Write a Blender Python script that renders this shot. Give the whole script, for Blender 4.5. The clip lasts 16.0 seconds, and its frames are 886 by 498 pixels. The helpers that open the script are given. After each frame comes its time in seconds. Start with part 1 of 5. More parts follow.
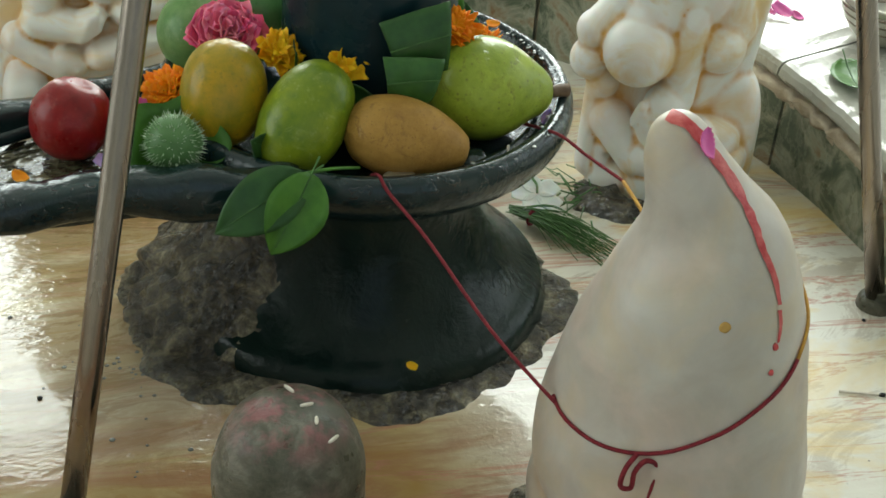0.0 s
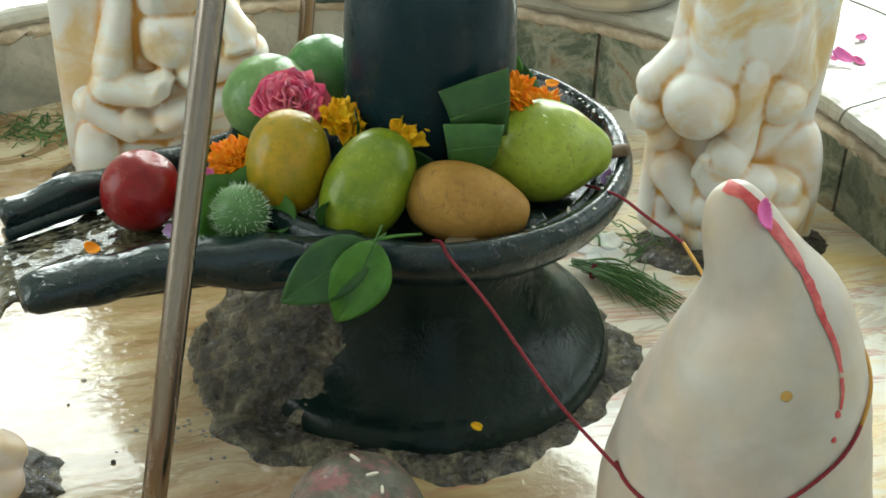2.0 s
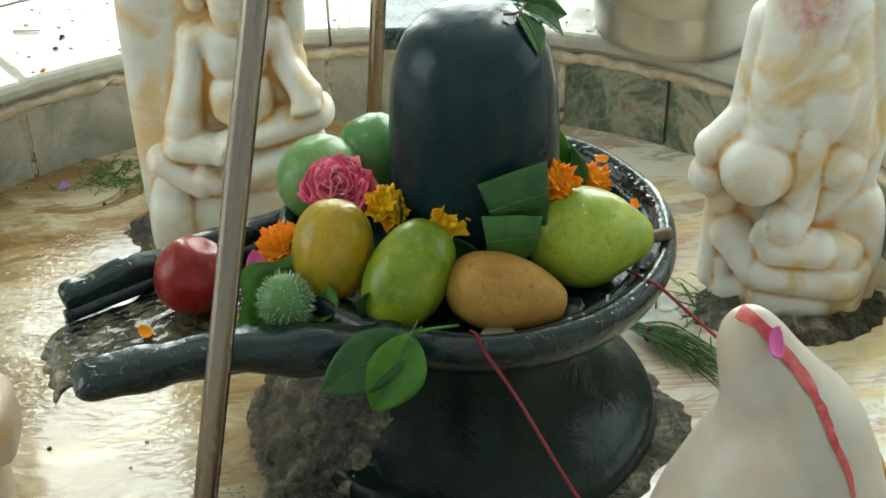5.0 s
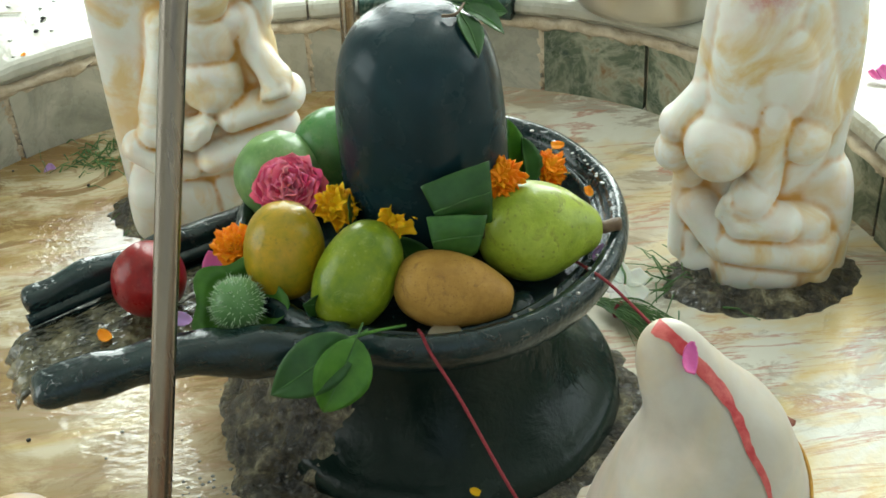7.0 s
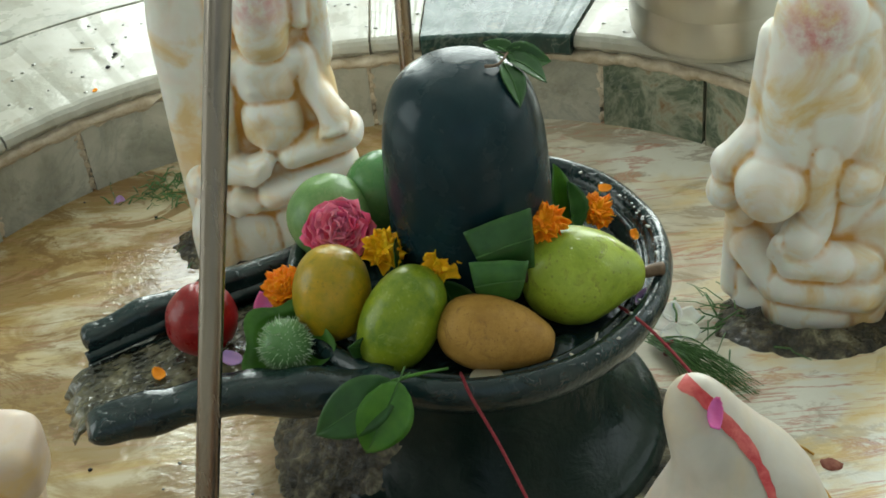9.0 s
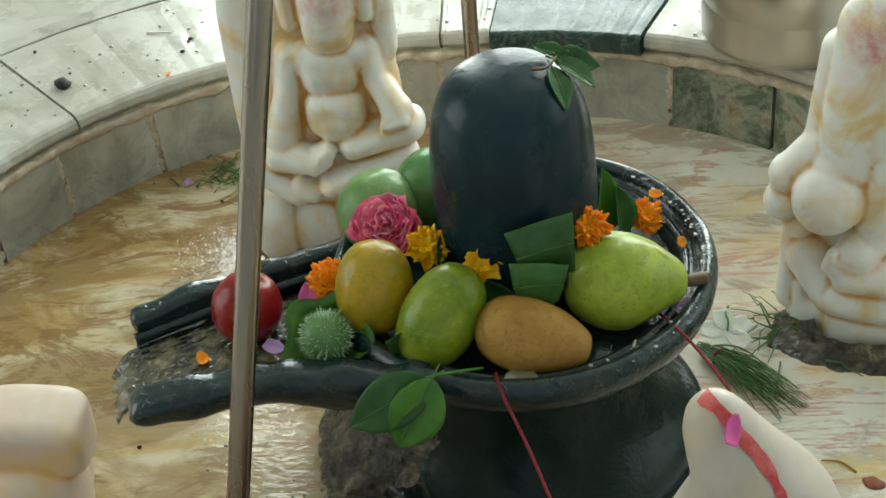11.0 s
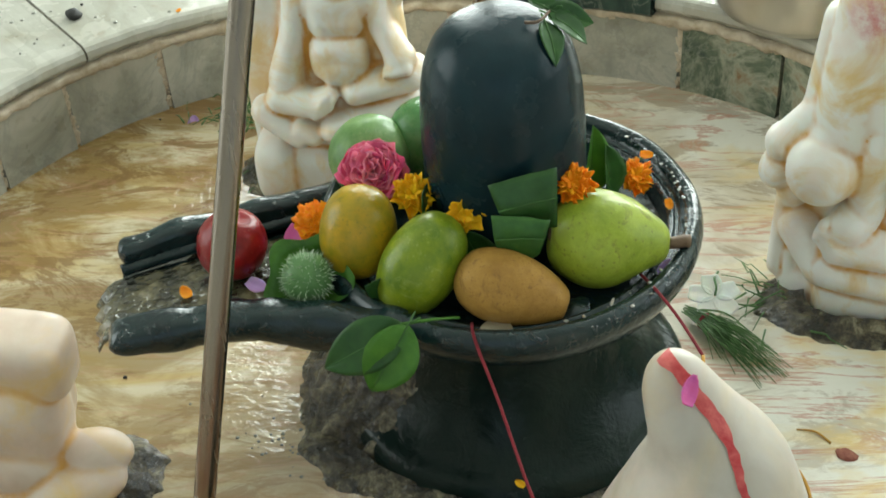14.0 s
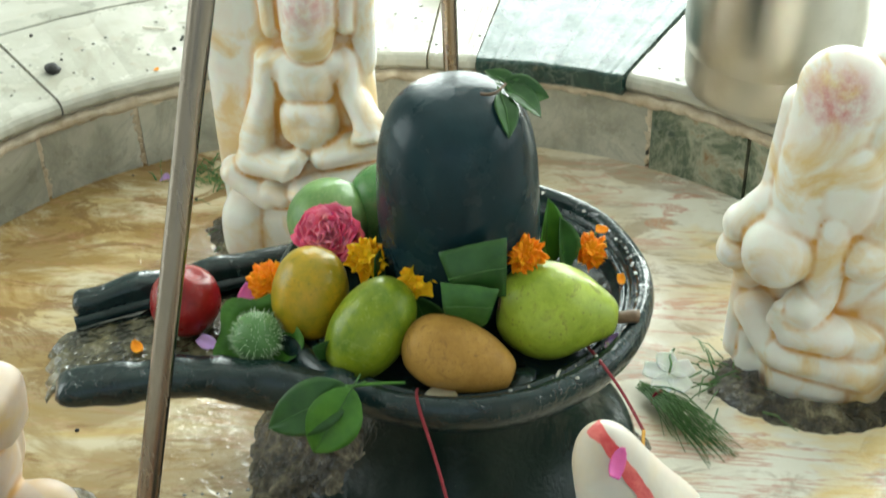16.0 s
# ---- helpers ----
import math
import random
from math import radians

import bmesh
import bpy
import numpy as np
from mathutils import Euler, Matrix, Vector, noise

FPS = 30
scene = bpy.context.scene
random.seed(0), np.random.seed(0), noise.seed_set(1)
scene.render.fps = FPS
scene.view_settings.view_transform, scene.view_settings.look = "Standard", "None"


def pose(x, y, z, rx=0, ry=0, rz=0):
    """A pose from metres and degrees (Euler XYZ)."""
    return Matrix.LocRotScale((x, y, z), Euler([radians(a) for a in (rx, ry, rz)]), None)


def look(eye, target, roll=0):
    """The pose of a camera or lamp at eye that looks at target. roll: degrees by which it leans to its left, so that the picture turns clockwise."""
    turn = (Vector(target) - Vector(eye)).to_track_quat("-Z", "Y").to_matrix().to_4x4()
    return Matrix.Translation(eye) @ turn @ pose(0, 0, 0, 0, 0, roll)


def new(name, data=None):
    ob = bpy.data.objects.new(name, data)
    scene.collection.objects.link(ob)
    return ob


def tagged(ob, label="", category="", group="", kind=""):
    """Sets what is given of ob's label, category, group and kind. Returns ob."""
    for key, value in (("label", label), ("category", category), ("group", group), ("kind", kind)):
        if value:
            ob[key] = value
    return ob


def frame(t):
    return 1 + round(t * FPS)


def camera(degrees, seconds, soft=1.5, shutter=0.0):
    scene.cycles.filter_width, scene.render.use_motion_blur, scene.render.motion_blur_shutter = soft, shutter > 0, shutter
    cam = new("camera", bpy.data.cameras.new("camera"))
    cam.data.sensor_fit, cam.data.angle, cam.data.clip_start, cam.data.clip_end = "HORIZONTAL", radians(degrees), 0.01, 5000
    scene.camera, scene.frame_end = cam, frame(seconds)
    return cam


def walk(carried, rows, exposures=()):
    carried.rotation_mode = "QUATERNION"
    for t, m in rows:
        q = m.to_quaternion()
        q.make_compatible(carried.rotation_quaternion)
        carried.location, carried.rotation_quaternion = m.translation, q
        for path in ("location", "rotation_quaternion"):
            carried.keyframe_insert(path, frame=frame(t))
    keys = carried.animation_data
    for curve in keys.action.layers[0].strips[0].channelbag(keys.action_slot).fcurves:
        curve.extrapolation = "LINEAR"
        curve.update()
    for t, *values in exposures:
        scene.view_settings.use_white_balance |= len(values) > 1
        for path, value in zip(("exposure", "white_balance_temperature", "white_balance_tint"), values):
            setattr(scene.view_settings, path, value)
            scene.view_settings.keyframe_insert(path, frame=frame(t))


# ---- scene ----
cam = camera(36.0, 16.0, 1.6, 0.4)
PATH = [
    (0, look((-0.1472, -0.8272, 0.6316), (0.0563, -0.0275, 0.0668), 4.51)),
    (0.5, look((-0.1468, -0.8256, 0.6325), (0.0503, -0.0271, 0.0636), 4.17)),
    (1, look((-0.1469, -0.8228, 0.6396), (0.0402, -0.0228, 0.0696), 3.10)),
    (1.5, look((-0.1457, -0.8228, 0.6459), (0.0286, -0.0142, 0.0839), 2.26)),
    (2, look((-0.1440, -0.8238, 0.6570), (0.0121, -0.0036, 0.1066), 1.66)),
    (2.5, look((-0.1409, -0.8221, 0.6687), (-0.0001, 0.0012, 0.1188), 2.04)),
    (3, look((-0.1327, -0.8176, 0.6789), (-0.0012, 0.0037, 0.1238), 2.42)),
    (3.5, look((-0.1238, -0.8137, 0.6904), (-0.0016, 0.0180, 0.1488), 2.07)),
    (4, look((-0.1122, -0.8094, 0.7035), (-0.0009, 0.0242, 0.1624), 1.41)),
    (6.3, look((-0.0474, -0.7976, 0.7654), (-0.0201, -0.0036, 0.1580), -3.74)),
    (6.5, look((-0.0376, -0.7952, 0.7695), (-0.0089, -0.0015, 0.1619), -3.86)),
    (7, look((-0.0240, -0.7907, 0.7789), (0.0086, -0.0022, 0.1647), -4.07)),
    (7.5, look((-0.0163, -0.7897, 0.7862), (0.0116, 0.0039, 0.1784), -4.63)),
    (8, look((-0.0068, -0.7903, 0.7970), (-0.0008, 0.0097, 0.1970), -5.87)),
    (8.5, look((0.0004, -0.7916, 0.8034), (-0.0106, 0.0126, 0.2091), -6.24)),
    (9, look((0.0064, -0.7932, 0.8060), (-0.0229, 0.0037, 0.2026), -6.40)),
    (9.5, look((0.0119, -0.7932, 0.8066), (-0.0347, -0.0032, 0.1953), -6.67)),
    (10, look((0.0205, -0.7927, 0.8109), (-0.0542, -0.0061, 0.1980), -7.30)),
    (10.2, look((0.0259, -0.7918, 0.8112), (-0.0565, -0.0009, 0.2049), -7.23)),
    (12.5, look((0.0579, -0.7932, 0.8189), (-0.0501, -0.0042, 0.2140), -6.44)),
    (13, look((0.0629, -0.7936, 0.8189), (-0.0492, -0.0089, 0.2093), -6.14)),
    (13.5, look((0.0676, -0.7956, 0.8166), (-0.0490, -0.0156, 0.2017), -5.67)),
    (14, look((0.0723, -0.7962, 0.8109), (-0.0454, -0.0284, 0.1812), -4.68)),
    (14.5, look((0.0789, -0.7964, 0.8085), (-0.0384, -0.0383, 0.1670), -3.54)),
    (15, look((0.0883, -0.7951, 0.8117), (-0.0348, -0.0361, 0.1725), -3.32)),
    (15.5, look((0.0948, -0.7932, 0.8133), (-0.0141, -0.0256, 0.1818), -1.92)),
    (16, look((0.1021, -0.8011, 0.8116), (-0.0120, -0.0009, 0.2229), -1.91)),
]
EXPOSURES = [(0, -0.49, 6400, 6), (0.5, -0.33, 6400, 6), (1, -0.20, 6400, 6), (1.5, -0.16, 6400, 6), (2.5, -0.25, 6400, 5), (3.5, -0.40, 6400, 4), (4, -0.45, 6400, 4), (6.5, -0.13, 6400, 4), (7, -0.14, 6400, 4), (8, -0.26, 6400, 4), (9, -0.55, 6400, 4.5), (10, -0.51, 6400, 5), (12.5, -0.48, 6400, 5), (13, -0.42, 6400, 5), (13.5, -0.31, 6400, 5), (14.5, -0.05, 6400, 6), (15.5, 0.09, 6400, 5), (16, 0.06, 6400, 4)]
walk(cam, PATH, EXPOSURES)

# ---------------------------------------------------------------- light
world = bpy.data.worlds.new("world")
scene.world = world
world.use_nodes = True
sky = world.node_tree.nodes.new("ShaderNodeTexSky")
sky.sky_type, sky.sun_disc = "NISHITA", False
sky.sun_elevation, sky.sun_rotation = radians(52), radians(-20)
world.node_tree.links.new(sky.outputs[0], world.node_tree.nodes["Background"].inputs[0])
world.node_tree.nodes["Background"].inputs[1].default_value = 0.08
sun_data = bpy.data.lights.new("sun", "SUN")
sun_data.energy, sun_data.angle, sun_data.color = 2.5, radians(0.6), (1.0, 0.95, 0.86)
sun = new("sun", sun_data)
sun.matrix_world = look((-1.2, 3.4, 4.6), (0, 0, 0))


def opening_light(name, eye, target, wide, high, watts, colour):
    """An area lamp that stands in for sky light through an unseen opening of the added pavilion."""
    data = bpy.data.lights.new(name, "AREA")
    data.shape, data.size, data.size_y, data.energy, data.color = "RECTANGLE", wide, high, watts, colour
    ob = new(name, data)
    ob.matrix_world = look(eye, target)
    return ob


opening_light("tall_opening_light", (-0.70, 2.35, 1.02), (-0.70, 0, 1.02), 0.50, 1.74, 30, (0.94, 1.0, 0.95))
opening_light("low_opening_light", (0.10, 2.35, 0.79), (0.10, 0, 0.79), 0.78, 1.28, 28, (0.94, 1.0, 0.95))
# Added fill in an assumed bay, to brighten the right floor and statue.
opening_light("wide_opening_light", (1.24, 2.35, 1.32), (1.24, 0, 1.32), 1.16, 2.34, 128, (0.95, 1.0, 0.95))
opening_light("front_opening_light", (0.3, -2.75, 1.35), (0.3, 0, 1.2), 2.6, 2.0, 7, (0.92, 1.0, 0.99))
opening_light("side_opening_light", (2.75, 0.2, 1.35), (0, 0.2, 1.2), 1.8, 2.0, 26, (0.94, 1.0, 0.98))
opening_light("west_opening_light", (-2.75, 0.1, 1.3), (0, 0.1, 1.1), 1.8, 2.0, 40, (0.95, 1.0, 0.95))

# ---------------------------------------------------------------- materials


class Nodes:
    """A small helper to write node materials shortly."""

    def __init__(self, name):
        self.mat = bpy.data.materials.new(name)
        self.mat.use_nodes = True
        self.tree = self.mat.node_tree
        self.bsdf = self.tree.nodes["Principled BSDF"]
        self.place = self.tree.nodes.new("ShaderNodeTexCoord").outputs["Object"]

    def put(self, socket, value):
        if isinstance(value, bpy.types.NodeSocket):
            self.tree.links.new(value, socket)
        elif isinstance(value, tuple) and len(value) == 3 and socket.type == "RGBA":
            socket.default_value = (*value, 1)
        else:
            socket.default_value = value

    def mapped(self, scale=(1, 1, 1), turn=(0, 0, 0), move=(0, 0, 0)):
        n = self.tree.nodes.new("ShaderNodeMapping")
        n.inputs["Scale"].default_value, n.inputs["Rotation"].default_value, n.inputs["Location"].default_value = scale, turn, move
        self.tree.links.new(self.place, n.inputs["Vector"])
        return n.outputs[0]

    def noise(self, scale, detail=4, rough=0.55, distort=0.0, vector=None):
        n = self.tree.nodes.new("ShaderNodeTexNoise")
        n.inputs["Scale"].default_value, n.inputs["Detail"].default_value = scale, detail
        n.inputs["Roughness"].default_value, n.inputs["Distortion"].default_value = rough, distort
        self.tree.links.new(vector or self.place, n.inputs["Vector"])
        return n.outputs["Fac"]

    def cells(self, scale, vector=None):
        n = self.tree.nodes.new("ShaderNodeTexVoronoi")
        n.inputs["Scale"].default_value = scale
        self.tree.links.new(vector or self.place, n.inputs["Vector"])
        return n.outputs["Distance"]

    def ramp(self, fac, *stops):
        n = self.tree.nodes.new("ShaderNodeValToRGB")
        while len(n.color_ramp.elements) < len(stops):
            n.color_ramp.elements.new(0.5)
        for e, (at, c) in zip(n.color_ramp.elements, stops):
            e.position = at
            e.color = (*c, 1) if isinstance(c, tuple) else (c, c, c, 1)
        self.tree.links.new(fac, n.inputs[0])
        return n.outputs[0]

    def mix(self, fac, a, b, mode="MIX"):
        n = self.tree.nodes.new("ShaderNodeMix")
        n.data_type, n.blend_type = "RGBA", mode
        self.put(n.inputs[0], fac)
        self.put(n.inputs[6], a)
        self.put(n.inputs[7], b)
        return n.outputs[2]

    def math(self, how, a, b=0.0):
        n = self.tree.nodes.new("ShaderNodeMath")
        n.operation = how
        n.use_clamp = True
        self.put(n.inputs[0], a)
        self.put(n.inputs[1], b)
        return n.outputs[0]

    def axis(self, k, vector=None):
        n = self.tree.nodes.new("ShaderNodeSeparateXYZ")
        self.tree.links.new(vector or self.place, n.inputs[0])
        return n.outputs[k]

    def bump(self, height, strength, distance, below=None):
        n = self.tree.nodes.new("ShaderNodeBump")
        self.put(n.inputs["Strength"], strength)
        n.inputs["Distance"].default_value = distance
        self.tree.links.new(height, n.inputs["Height"])
        if below is not None:
            self.tree.links.new(below, n.inputs["Normal"])
        return n.outputs[0]

    def random(self):
        return self.tree.nodes.new("ShaderNodeObjectInfo").outputs["Random"]

    def done(self, colour, rough, normal=None, **more):
        self.put(self.bsdf.inputs["Base Color"], colour)
        self.put(self.bsdf.inputs["Roughness"], rough)
        if normal is not None:
            self.put(self.bsdf.inputs["Normal"], normal)
        for key, value in more.items():
            self.put(self.bsdf.inputs[key.replace("_", " ")], value)
        return self.mat


def dark_stone(name, low, high, rough_low, rough_high, pale, dent=0.003, coat=0.25, shine=0.5):
    n = Nodes(name)
    grain = n.noise(90, 6)
    cloud = n.noise(14, 5, 0.6, 0.6)
    base = n.ramp(cloud, (0.3, low), (0.72, high))
    scuff = n.ramp(n.noise(38, 8, 0.7, 1.5), (0.6, 0.0), (0.78, 1.0))
    base = n.mix(n.math("MULTIPLY", scuff, pale), base, (0.13, 0.15, 0.14))
    rough = n.ramp(n.noise(22, 5, 0.6), (0.35, rough_low), (0.7, rough_high))
    normal = n.bump(grain, 0.4, 0.2 * dent + 0.0004, n.bump(n.noise(34, 5, 0.6, 0.5), 0.5, dent))
    if coat > 0.1:
        beads = n.ramp(n.noise(125, 2, 0.5), (0.56, 0.0), (0.64, 1.0))
        n.put(n.bsdf.inputs["Coat Normal"], n.bump(beads, 0.8, 0.002, n.bump(n.noise(45, 3), 0.4, 0.003)))
    return n.done(base, rough, normal, Coat_Weight=coat, Coat_Roughness=0.05, Specular_IOR_Level=shine)


STONE_LINGAM = dark_stone("polished_black_stone", (0.005, 0.017, 0.022), (0.014, 0.038, 0.047), 0.17, 0.36, 0.16, 0.0018, 0.06, 0.20)
STONE_DISH = dark_stone("wet_black_stone", (0.006, 0.016, 0.017), (0.014, 0.034, 0.035), 0.06, 0.26, 0.16, 0.006, 0.45, 0.30)
STONE_FOOT = dark_stone("weathered_black_stone", (0.004, 0.012, 0.010), (0.012, 0.024, 0.019), 0.10, 0.30, 0.14, 0.005, 0.05, 0.18)


def marble_floor():
    n = Nodes("wet_veined_marble")
    v = n.mapped((1.5, 6.5, 4), (0, 0, radians(-10)))
    band = n.noise(1.5, 4, 0.5, 0.9, v)
    base = n.ramp(band, (0.30, (0.46, 0.29, 0.10)), (0.41, (0.60, 0.47, 0.24)), (0.48, (0.66, 0.57, 0.38)), (0.58, (0.69, 0.62, 0.44)), (0.66, (0.58, 0.43, 0.18)), (0.80, (0.68, 0.61, 0.44)))
    vein = n.ramp(n.noise(2.0, 6, 0.6, 1.6, n.mapped((1.6, 8, 4), (0, 0, radians(-15)), (3, 1, 0))), (0.465, 0.0), (0.497, 1.0), (0.515, 0.0))
    patchy = n.ramp(n.noise(4.5, 3, 0.5), (0.30, 0.0), (0.46, 1.0))
    base = n.mix(n.math("MULTIPLY", n.math("MULTIPLY", vein, patchy), 0.6), base, (0.46, 0.28, 0.11))
    # Ochre stains, deepened to the left and back to imitate dimmer light.
    stain = n.ramp(n.noise(2.6, 9, 0.70, 1.0, n.mapped((2.0, 4.4, 3), (0, 0, radians(-8)), (1, 4, 0))), (0.40, 0.10), (0.52, 1.0))
    where = n.ramp(n.math("ADD", n.math("MULTIPLY", n.axis(0), -1.6), 0.36), (0.12, 0.05), (0.55, 1.0))
    back = n.ramp(n.math("ADD", n.axis(1), 0.30), (0.12, 0.60), (0.52, 1.0))
    where = n.math("MULTIPLY", where, back)
    base = n.mix(n.math("MULTIPLY", n.math("MULTIPLY", stain, where), 0.9), base, (0.30, 0.185, 0.055))
    # Whiter marble to the right, lightened further to stand in for stronger light.
    right_pale = n.ramp(n.axis(0), (0.0, 0.0), (0.16, 0.92))
    base = n.mix(n.math("MULTIPLY", right_pale, n.ramp(n.noise(5.5, 5, 0.6, 0.5), (0.36, 0.45), (0.52, 1.0))), base, (0.87, 0.85, 0.77))
    # Brown blotches, under the same left-hand dimming as the stains.
    blotch = n.ramp(n.noise(4.6, 9, 0.74, 1.3, n.mapped((1.5, 3.0, 2), (0, 0, radians(-8)), (4, 7, 0))), (0.51, 0.0), (0.56, 1.0))
    base = n.mix(n.math("MULTIPLY", n.math("MULTIPLY", blotch, where), 0.85), base, (0.24, 0.14, 0.05))
    rosy = n.ramp(n.noise(3.2, 7, 0.66, 1.1, n.mapped((1.0, 6.0, 3), (0, 0, radians(-6)), (8, 3, 1))), (0.478, 0.0), (0.50, 0.85), (0.522, 0.0), (0.66, 0.0), (0.72, 0.30))
    ahead = n.ramp(n.math("ADD", n.math("ADD", n.axis(0), n.math("MULTIPLY", n.axis(1), -0.9)), 0.45), (0.38, 0.0), (0.62, 1.0))
    base = n.mix(n.math("MULTIPLY", rosy, ahead), base, (0.56, 0.27, 0.19))
    # Browner towards the front, in uneven streaks that fade to the right.
    front_brown = n.math("MULTIPLY", n.ramp(n.math("MULTIPLY", n.axis(1), -1.0), (0.09, 0.0), (0.22, 0.85)), n.ramp(n.noise(3.0, 8, 0.66, 0.9, n.mapped((1.0, 4.5, 2), (0, 0, radians(-5)), (7, 1, 2))), (0.43, 0.10), (0.53, 1.0)))
    base = n.mix(n.math("MULTIPLY", front_brown, n.ramp(n.axis(0), (0.10, 1.0), (0.24, 0.1))), base, (0.35, 0.165, 0.09))
    gold = n.ramp(n.noise(3.4, 5, 0.6, 0.8, n.mapped((1.4, 3.6, 2), (0, 0, radians(-12)), (2, 5, 3))), (0.50, 0.0), (0.64, 0.8))
    base = n.mix(n.math("MULTIPLY", gold, n.ramp(n.axis(0), (0.12, 0.0), (0.26, 1.0))), base, (0.80, 0.60, 0.24))
    speck = n.ramp(n.cells(70), (0.03, 1.0), (0.06, 0.0))
    base = n.mix(n.math("MULTIPLY", speck, n.ramp(n.noise(11), (0.52, 0.0), (0.6, 0.8))), base, (0.09, 0.06, 0.04))
    wet = n.ramp(n.noise(5, 3, 0.5), (0.42, 0.0), (0.58, 1.0))
    rough = n.ramp(wet, (0.0, 0.24), (1.0, 0.09))
    damp = n.ramp(n.math("ADD", n.axis(0), 0.1), (0.14, 1.0), (0.30, 0.12))
    rough = n.mix(damp, (0.42, 0.42, 0.42), rough)
    ripple = n.bump(n.noise(130, 3, 0.6, 0.4), n.math("MULTIPLY", wet, 0.35), 0.0022)
    normal = n.bump(n.noise(210, 4), 0.12, 0.0006, ripple)
    pool = n.ramp(n.math("MULTIPLY", n.axis(0), -1.0), (0.02, 0.08), (0.16, 0.75))
    n.put(n.bsdf.inputs["Coat Normal"], n.bump(n.noise(120, 2, 0.55, 0.6, n.mapped((0.6, 1.3, 1), (0, 0, radians(20)))), n.math("ADD", n.math("MULTIPLY", wet, pool), 0.04), 0.0026))
    return n.done(base, rough, normal, Coat_Weight=n.math("MULTIPLY", damp, 0.85), Coat_Roughness=0.02, Specular_IOR_Level=0.22)


FLOOR = marble_floor()


def statue_marble(name, stain_amount, tint, smear=None, pale=(0.87, 0.86, 0.81)):
    n = Nodes(name)
    cloud = n.noise(26, 5, 0.6, 0.5)
    base = n.ramp(cloud, (0.3, tint), (0.7, pale))
    hollow = n.tree.nodes.new("ShaderNodeNewGeometry").outputs["Pointiness"]
    crack = n.ramp(hollow, (0.474, 1.0), (0.5, 0.0))
    patch = n.ramp(n.noise(15, 5, 0.6, 0.7), (0.48, 0.0), (0.62, 1.0))
    base = n.mix(n.math("MULTIPLY", patch, stain_amount * 0.8), base, (0.74, 0.50, 0.14))
    flush = n.ramp(n.noise(15, 5, 0.6, 0.7, n.mapped((1, 1, 1), (0, 0, 0), (5, 2, 8))), (0.48, 0.0), (0.68, 0.35))
    base = n.mix(flush, base, (0.80, 0.60, 0.50))
    seep = n.ramp(n.noise(24, 5, 0.65, 0.6, n.mapped((1, 1, 0.5), (0, 0, 0), (2, 9, 4))), (0.36, 0.30), (0.56, 1.0))
    base = n.mix(n.math("MULTIPLY", crack, n.math("MULTIPLY", seep, min(1.0, stain_amount * 1.15))), base, (0.66, 0.34, 0.07))
    if smear:
        at, size, colour = smear
        away = n.tree.nodes.new("ShaderNodeVectorMath")
        away.operation = "DISTANCE"
        n.put(away.inputs[0], n.place)
        away.inputs[1].default_value = at
        near = n.ramp(away.outputs["Value"], (size * 0.35, 1.0), (size, 0.0))
        base = n.mix(n.math("MULTIPLY", near, n.ramp(n.noise(55, 6, 0.7), (0.36, 0.0), (0.62, 0.85))), base, colour)
    rough = n.ramp(n.noise(60, 4), (0.3, 0.32), (0.7, 0.52))
    normal = n.bump(n.noise(130, 5), 0.12, 0.0006, n.bump(n.noise(40, 3), 0.2, 0.0015))
    return n.done(base, rough, normal, Subsurface_Weight=0.22, Subsurface_Radius=(0.012, 0.008, 0.005), Subsurface_Scale=0.6)


MARBLE_STAINED = statue_marble("stained_white_marble", 0.9, (0.80, 0.79, 0.73), ((0.035, -0.04, 0.30), 0.062, (0.66, 0.28, 0.30)))
MARBLE_YELLOWED = statue_marble("yellowed_white_marble", 1.0, (0.82, 0.80, 0.73), ((-0.004, -0.03, 0.292), 0.036, (0.60, 0.12, 0.15)))
MARBLE_CLEAN = statue_marble("cream_white_marble", 0.22, (0.47, 0.41, 0.34), None, (0.58, 0.54, 0.475))
MARBLE_PEACH = statue_marble("peach_tinted_marble", 0.85, (0.62, 0.48, 0.37), None, (0.71, 0.60, 0.50))


def cement():
    n = Nodes("rough_wet_cement")
    base = n.ramp(n.noise(48, 8, 0.75, 0.4), (0.38, (0.014, 0.012, 0.007)), (0.50, (0.065, 0.052, 0.028)), (0.58, (0.19, 0.16, 0.09)), (0.66, (0.42, 0.37, 0.24)))
    base = n.mix(n.ramp(n.cells(160), (0.05, 0.8), (0.16, 0.0)), base, (0.05, 0.045, 0.035))
    rough = n.ramp(n.noise(50, 4), (0.4, 0.14), (0.65, 0.6))
    normal = n.bump(n.noise(190, 6, 0.7), 1.0, 0.005, n.bump(n.cells(120), 0.8, 0.006))
    n.put(n.bsdf.inputs["Coat Normal"], n.bump(n.noise(170, 2, 0.5), 1.0, 0.008))
    return n.done(base, rough, normal, Coat_Weight=0.7, Coat_Roughness=0.04)


CEMENT = cement()


